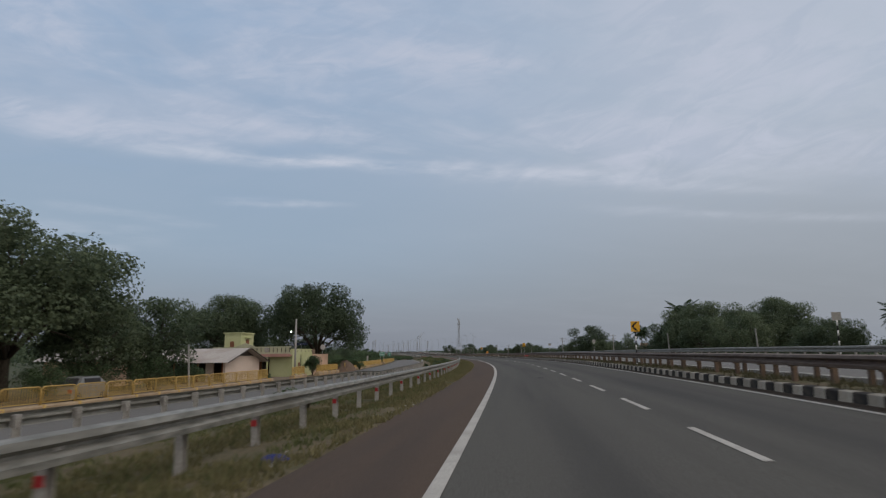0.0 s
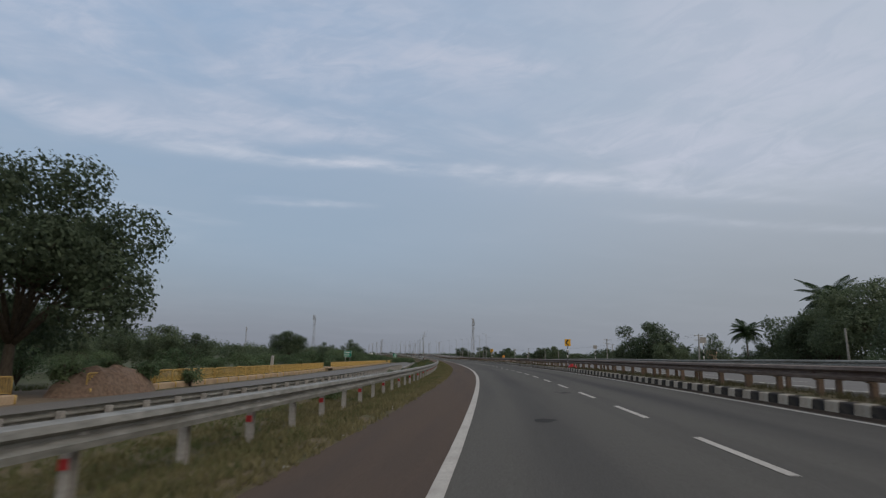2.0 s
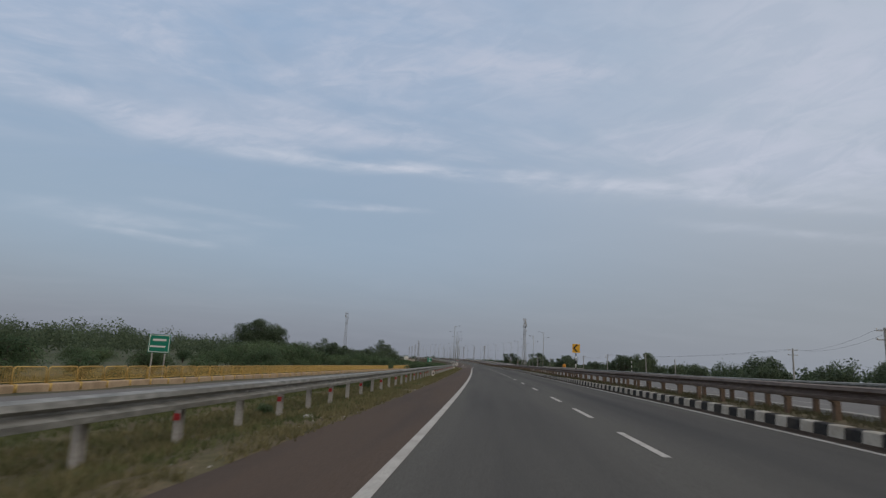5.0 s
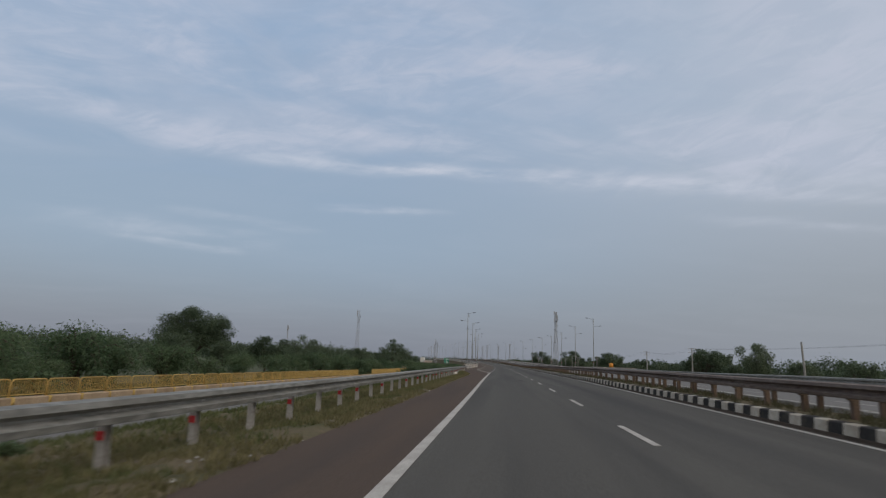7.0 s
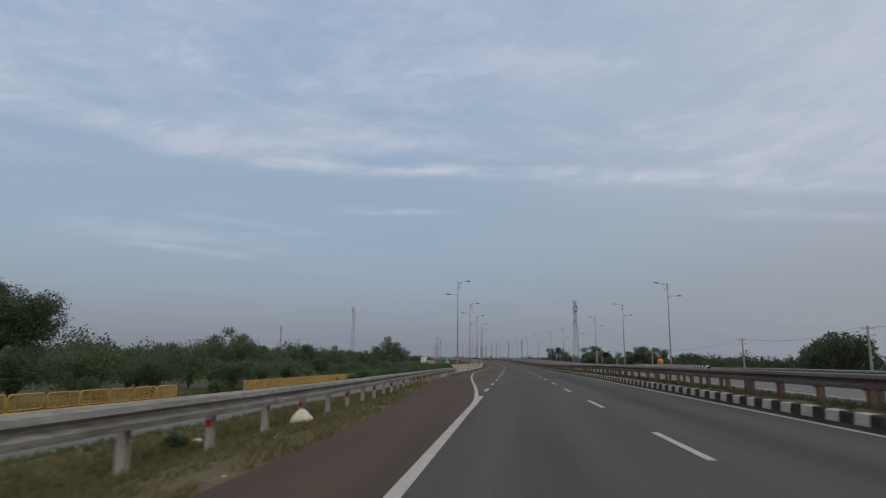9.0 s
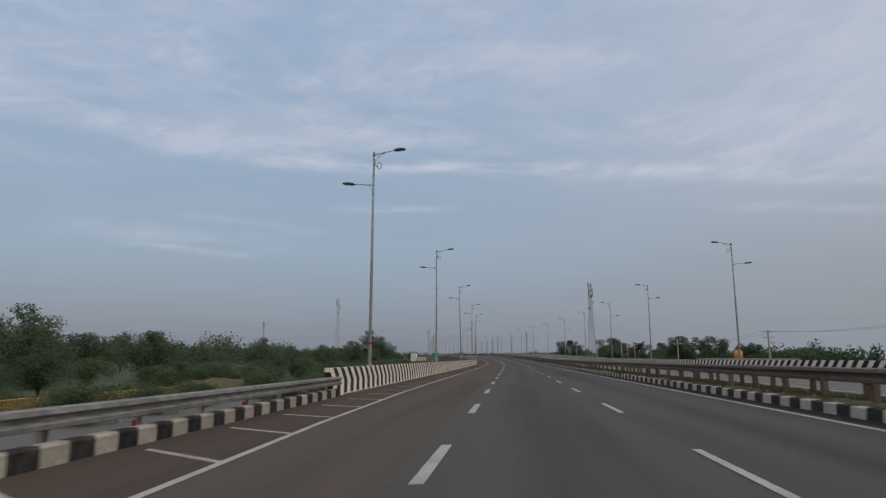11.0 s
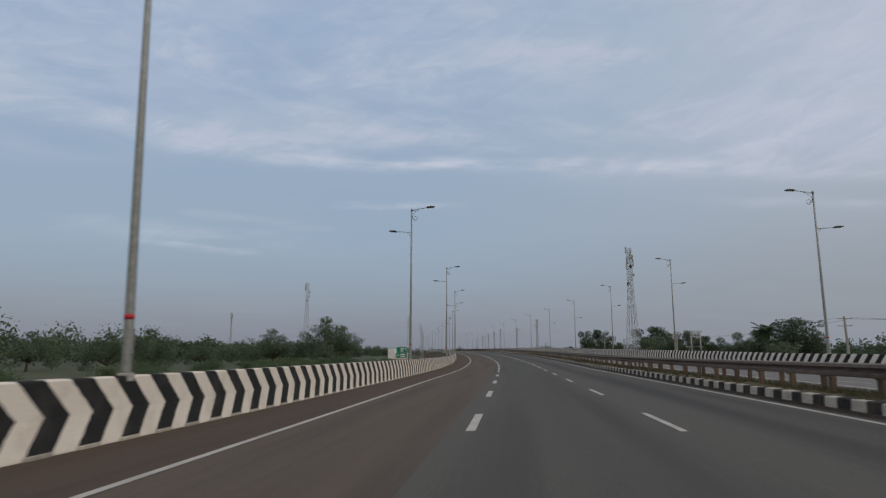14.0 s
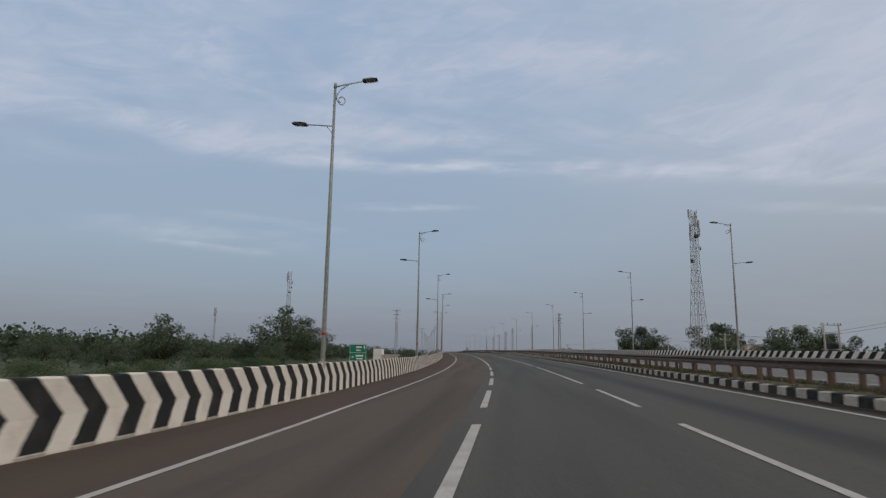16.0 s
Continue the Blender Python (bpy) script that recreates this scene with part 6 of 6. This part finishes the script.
vl = thing("street_lamp", "old concrete lamp pole with a lit white lamp", "street lamp", pose(-22.0, 66.6, -1.0))
part("pole", Build().tube([(0, 0, -0.4), (0, 0, 6.2)], [0.13, 0.09], 8).mesh("pole", M_POLE, True), vl)
part("arm", Build().tube([(0, 0, 4.7), (-0.3, -0.2, 4.85), (-0.45, -0.3, 4.85)], 0.025, 6).mesh("arm", M_TOWER), vl)
M_GLOW = bpy.data.materials.new("lit_lamp")
M_GLOW.use_nodes = True
M_GLOW.node_tree.nodes["Principled BSDF"].inputs["Emission Color"].default_value = (1, 0.98, 0.92, 1)
M_GLOW.node_tree.nodes["Principled BSDF"].inputs["Emission Strength"].default_value = 6
part("bulb", Build().tube([(-0.45, -0.3, 4.74), (-0.45, -0.3, 4.82), (-0.45, -0.3, 4.9)], [0.045, 0.08, 0.035], 10).mesh("bulb", M_GLOW, True), vl, "lit white bulb")
ds = thing("satellite_dish", "pale grey satellite dish on a mast", "satellite dish", pose(-22.0, 77.0, 1.25, 0, 0, 40))
part("mast", Build().tube([(0, 0, -0.9), (0, 0, 0.9)], 0.03, 6).mesh("mast", M_TOWER), ds)
bowl, fsb = [], []
for j in range(5):
    r = 0.34 * j / 4
    bowl += [(r * math.cos(2 * math.pi * i / 16), -0.1 - 0.35 * (r * r), 1.0 + r * math.sin(2 * math.pi * i / 16)) for i in range(16)]
for j in range(4):
    fsb += [(j * 16 + i, j * 16 + (i + 1) % 16, j * 16 + 16 + (i + 1) % 16, j * 16 + 16 + i) for i in range(16)]
bo = part("bowl", Build().add(bowl, fsb).mesh("bowl", M_POLE, True), ds)
bo.modifiers.new("thickness", "SOLIDIFY").thickness = 0.02
tank = thing("water_tank", "orange plastic water tank on a flat roof", "water tank", pose(-8.1, 426.4, 1.2))
part("tank", Build().tube([(0, 0, 0), (0, 0, 1.1), (0, 0, 1.35), (0, 0, 1.45)], [0.7, 0.7, 0.5, 0.25], 16).mesh("tank", M_ORANGE, True), tank)
shop = thing("building", "low flat-roofed concrete building", "building", pose(-8.1, 426.4, -1.4))
part("wall", Build().box((-6, -5, -0.3), (8, 5, 2.45), chamfer=0.05).mesh("wall", M_PINK), shop)
part("roof", Build().box((-6.3, -5.3, 2.45), (8.3, 5.3, 2.6), chamfer=0.02).mesh("roof", M_CONCRETE), shop)
part("shutter", Build().box((-4, -5.06, 0), (-1, -4.98, 2.0), chamfer=0.01).mesh("shutter", M_SHEET), shop)
b2 = thing("house", "pale flat-roofed house with a dark tank", "house", pose(-24.6, 614.7, -1.4, 0, 0, 15))
part("wall", Build().box((-1.5, -4, 0), (1.5, 4, 6.3), chamfer=0.05).mesh("wall", M_PINK), b2)
part("roof", Build().box((-1.65, -4.2, 6.3), (1.65, 4.2, 6.5), chamfer=0.02).mesh("roof", M_CONCRETE), b2)
part("tank", Build().tube([(-0.4, 0, 6.5), (-0.4, 0, 7.3), (-0.4, 0, 7.5)], [0.55, 0.55, 0.3], 12).mesh("tank", M_DARK, True), b2, "black water tank")
for x in (-0.6, 0.8):
    part("window", Build().box((x - 0.35, -4.04, 3.8), (x + 0.35, -3.98, 5.0), chamfer=0.01).mesh("window", M_SHADE), b2)

rb = thing("building", "small red brick tower beside a white wall", "building", pose(53.2, 237.0, -1.3, 0, 0, -20))
part("tower", Build().box((-1.25, -1.25, 0), (1.25, 1.25, 5.5), chamfer=0.04).mesh("tower", M_PINKWALL), rb, "red brick tower")
part("cap", Build().box((-1.4, -1.4, 5.5), (1.4, 1.4, 5.65), chamfer=0.02).mesh("cap", M_BRICK), rb)
part("wall", Build().box((1.25, -0.15, 0), (8.5, 0.15, 3.3), chamfer=0.02).mesh("wall", M_WHITE), rb, "whitewashed wall")
part("panel", Build().box((4.6, -0.2, 2.1), (6.6, -0.15, 3.1)).mesh("panel", M_TRIM), rb, "faded red notice painted on the wall")

wb = thing("building", "low whitewashed building far off among the scrub", "building", pose(-144.3, 668.3, -2.0, 0, 0, 8))
part("wall", Build().box((-1.6, -2, 0), (1.6, 2, 5.6), chamfer=0.05).mesh("wall", M_WHITE), wb)
part("annexe", Build().box((1.6, -1.8, 0), (7.2, 1.8, 3.3), chamfer=0.04).mesh("annexe", M_PINK), wb)
part("roof", Build().box((1.6, -2.3, 3.3), (7.8, 2.3, 3.5), chamfer=0.02).mesh("roof", M_WHITE), wb, "white sheet roof")

hp = thing("transformer_pole", "pair of concrete poles carrying a transformer", "utility pole", pose(-24.9, 544.0, -1.4, 0, 0, 20))
for x in (-1.1, 1.1):
    part("pole", Build().tube([(x, 0, -0.4), (x, 0, 8.0)], [0.17, 0.11], 8).mesh("pole", M_POLE, True), hp)
for z in (7.7, 6.6, 4.3):
    part("cross_arm", Build().box((-1.6, -0.06, z - 0.06), (1.6, 0.06, z + 0.06), chamfer=0.01).mesh("cross_arm", M_TOWER), hp)
for x in (-1.4, -0.5, 0.5, 1.4):
    part("insulator", Build().tube([(x, 0, 7.76), (x, 0, 7.88), (x, 0, 8.0)], [0.04, 0.075, 0.03], 8).mesh("insulator", M_DARK), hp)
tk = part("tank", Build().box((-0.6, -0.45, 4.37), (0.45, 0.4, 5.2), chamfer=0.06).mesh("tank", M_DARK), hp, "dark transformer tank")
for k in range(6):
    part("fin", Build().box((-0.5 + 0.18 * k, -0.6, 4.5), (-0.44 + 0.18 * k, -0.45, 5.1)).mesh("fin", M_DARK), tk)

# ---- car parked behind the fence ----


def parked_car():
    car = thing("car", "small pale grey hatchback parked behind the fence", "car", stand(34.0, -23.6, -0.15, 4))
    side = [(-1.85, 0.28), (-1.9, 0.55), (-1.75, 0.82), (-1.2, 0.95), (-0.65, 1.42), (0.95, 1.46), (1.55, 0.98), (1.78, 0.9), (1.8, 0.3)]
    vs = [(x * (1.0 if z < 1.0 else 0.8), y, z) for x in (-0.8, 0.8) for y, z in side]
    n = len(side)
    fs = [tuple(range(n)), tuple(reversed(range(n, 2 * n)))] + [(i, n + i, n + (i + 1) % n, (i + 1) % n) for i in range(n)]
    part("body", Build().add(vs, fs).mesh("body", M_CAR), car, "pale grey painted body")
    part("rear_window", Build().add([(-0.6, -1.13, 1.0), (0.6, -1.13, 1.0), (0.52, -0.75, 1.36), (-0.52, -0.75, 1.36), (-0.6, -1.2, 0.99), (0.6, -1.2, 0.99), (0.52, -0.8, 1.38), (-0.52, -0.8, 1.38)],
                                    [(0, 1, 2, 3), (4, 5, 6, 7), (0, 1, 5, 4), (1, 2, 6, 5), (2, 3, 7, 6), (3, 0, 4, 7)]).mesh("rear_window", M_DARK), car, "dark rear window")
    for x in (-0.73, 0.73):
        part("side_window", Build().box((x - 0.03, -0.6, 1.02), (x + 0.03, 0.95, 1.36), chamfer=0.02).mesh("side_window", M_DARK), car, "dark side windows")
        part("tail_lamp", Build().box((x - 0.1, -1.93, 0.62), (x + 0.1, -1.82, 0.82), chamfer=0.02).mesh("tail_lamp", M_RED), car)
        for y in (-1.2, 1.2):
            part("wheel", Build().tube([(x - 0.1, y, 0.3), (x + 0.1, y, 0.3)], 0.3, 14).mesh("wheel", M_DARK, True), car)


parked_car()

sp = thing("solar_panel", "small tilted solar panel on a steel post", "solar panel", pose(-23.6, 73.5, -1.0, 0, 0, 12))
part("post", Build().tube([(0, 0, -0.2), (0, 0, 3.5)], 0.04, 8).mesh("post", M_TOWER, True), sp)
part("frame", Build().box((-0.05, -0.62, 3.5), (0.05, 0.62, 3.56), pose(0, 0, 0)).box((-0.62, -0.05, 3.5), (0.62, 0.05, 3.56)).mesh("frame", M_TOWER), sp)
part("cell_panel", Build().box((-0.75, -0.55, 0), (0.75, 0.55, 0.04), chamfer=0.006).mesh("cell_panel", M_PANEL), sp, "dark blue solar cells", pose(0, 0, 3.6, 12, 0, 0))
round_bush = bush("shrub", "dense dark round bush beside the house wall", 2.5, 1.15, 3200, 0.1, M_LEAF2, 95, 0.25, "bush", 30)
round_bush.matrix_basis = pose(-20.9, 69.4, -1.0)
rocks = random.Random(77)
litter = Build()
for k in range(900):
    s = rocks.uniform(2, 300)
    u = edge_u(s) - abs(rocks.gauss(0.05, 0.9))
    p = at(s, u)
    r = rocks.uniform(0.015, 0.05)
    a = rocks.uniform(0, 3.1)
    q = [(p.x + r * math.cos(a + j * 1.57) * rocks.uniform(0.6, 1.4), p.y + r * math.sin(a + j * 1.57) * rocks.uniform(0.6, 1.4), p.z + 0.005) for j in range(4)]
    litter.add(q + [(p.x, p.y, p.z + r * 0.8)], [(0, 1, 4), (1, 2, 4), (2, 3, 4), (3, 0, 4)])
tagged(new("gravel", litter.mesh("gravel", M_CONCRETE)), "loose gravel and grit along the shoulder edge", "gravel", kind="stuff")

mp = thing("concrete_post", "leaning pale concrete post behind the fence", "post", pose(-25.2, 118.9, -1.1, 0, 2.5, 10))
part("shaft", Build().box((-0.15, -0.13, -0.3), (0.15, 0.13, 2.05), chamfer=0.03).mesh("shaft", M_CONCRETE), mp)
part("cap", Build().box((-0.12, -0.11, 2.05), (0.13, 0.11, 2.2), chamfer=0.04).mesh("cap", M_POLE), mp)
cul = thing("culvert", "low concrete slab bridging a drain in the fence's gap", "culvert", stand(147.6, -19.6, 0.0))
part("slab", Build().box((-0.9, -2.4, 0.34), (0.6, 2.4, 0.52), chamfer=0.03).mesh("slab", M_PLINTH), cul)
for y in (-2.3, 2.0):
    part("side_wall", Build().box((-0.85, y, -0.3), (0.5, y + 0.3, 0.34), chamfer=0.02).mesh("side_wall", M_PLINTH), cul)
# dark sheet closing the drain, its colour paints the shade under the slab
part("back_wall", Build().box((-0.85, -2.0, -0.3), (-0.6, 2.0, 0.34)).mesh("back_wall", M_SHADE), cul)
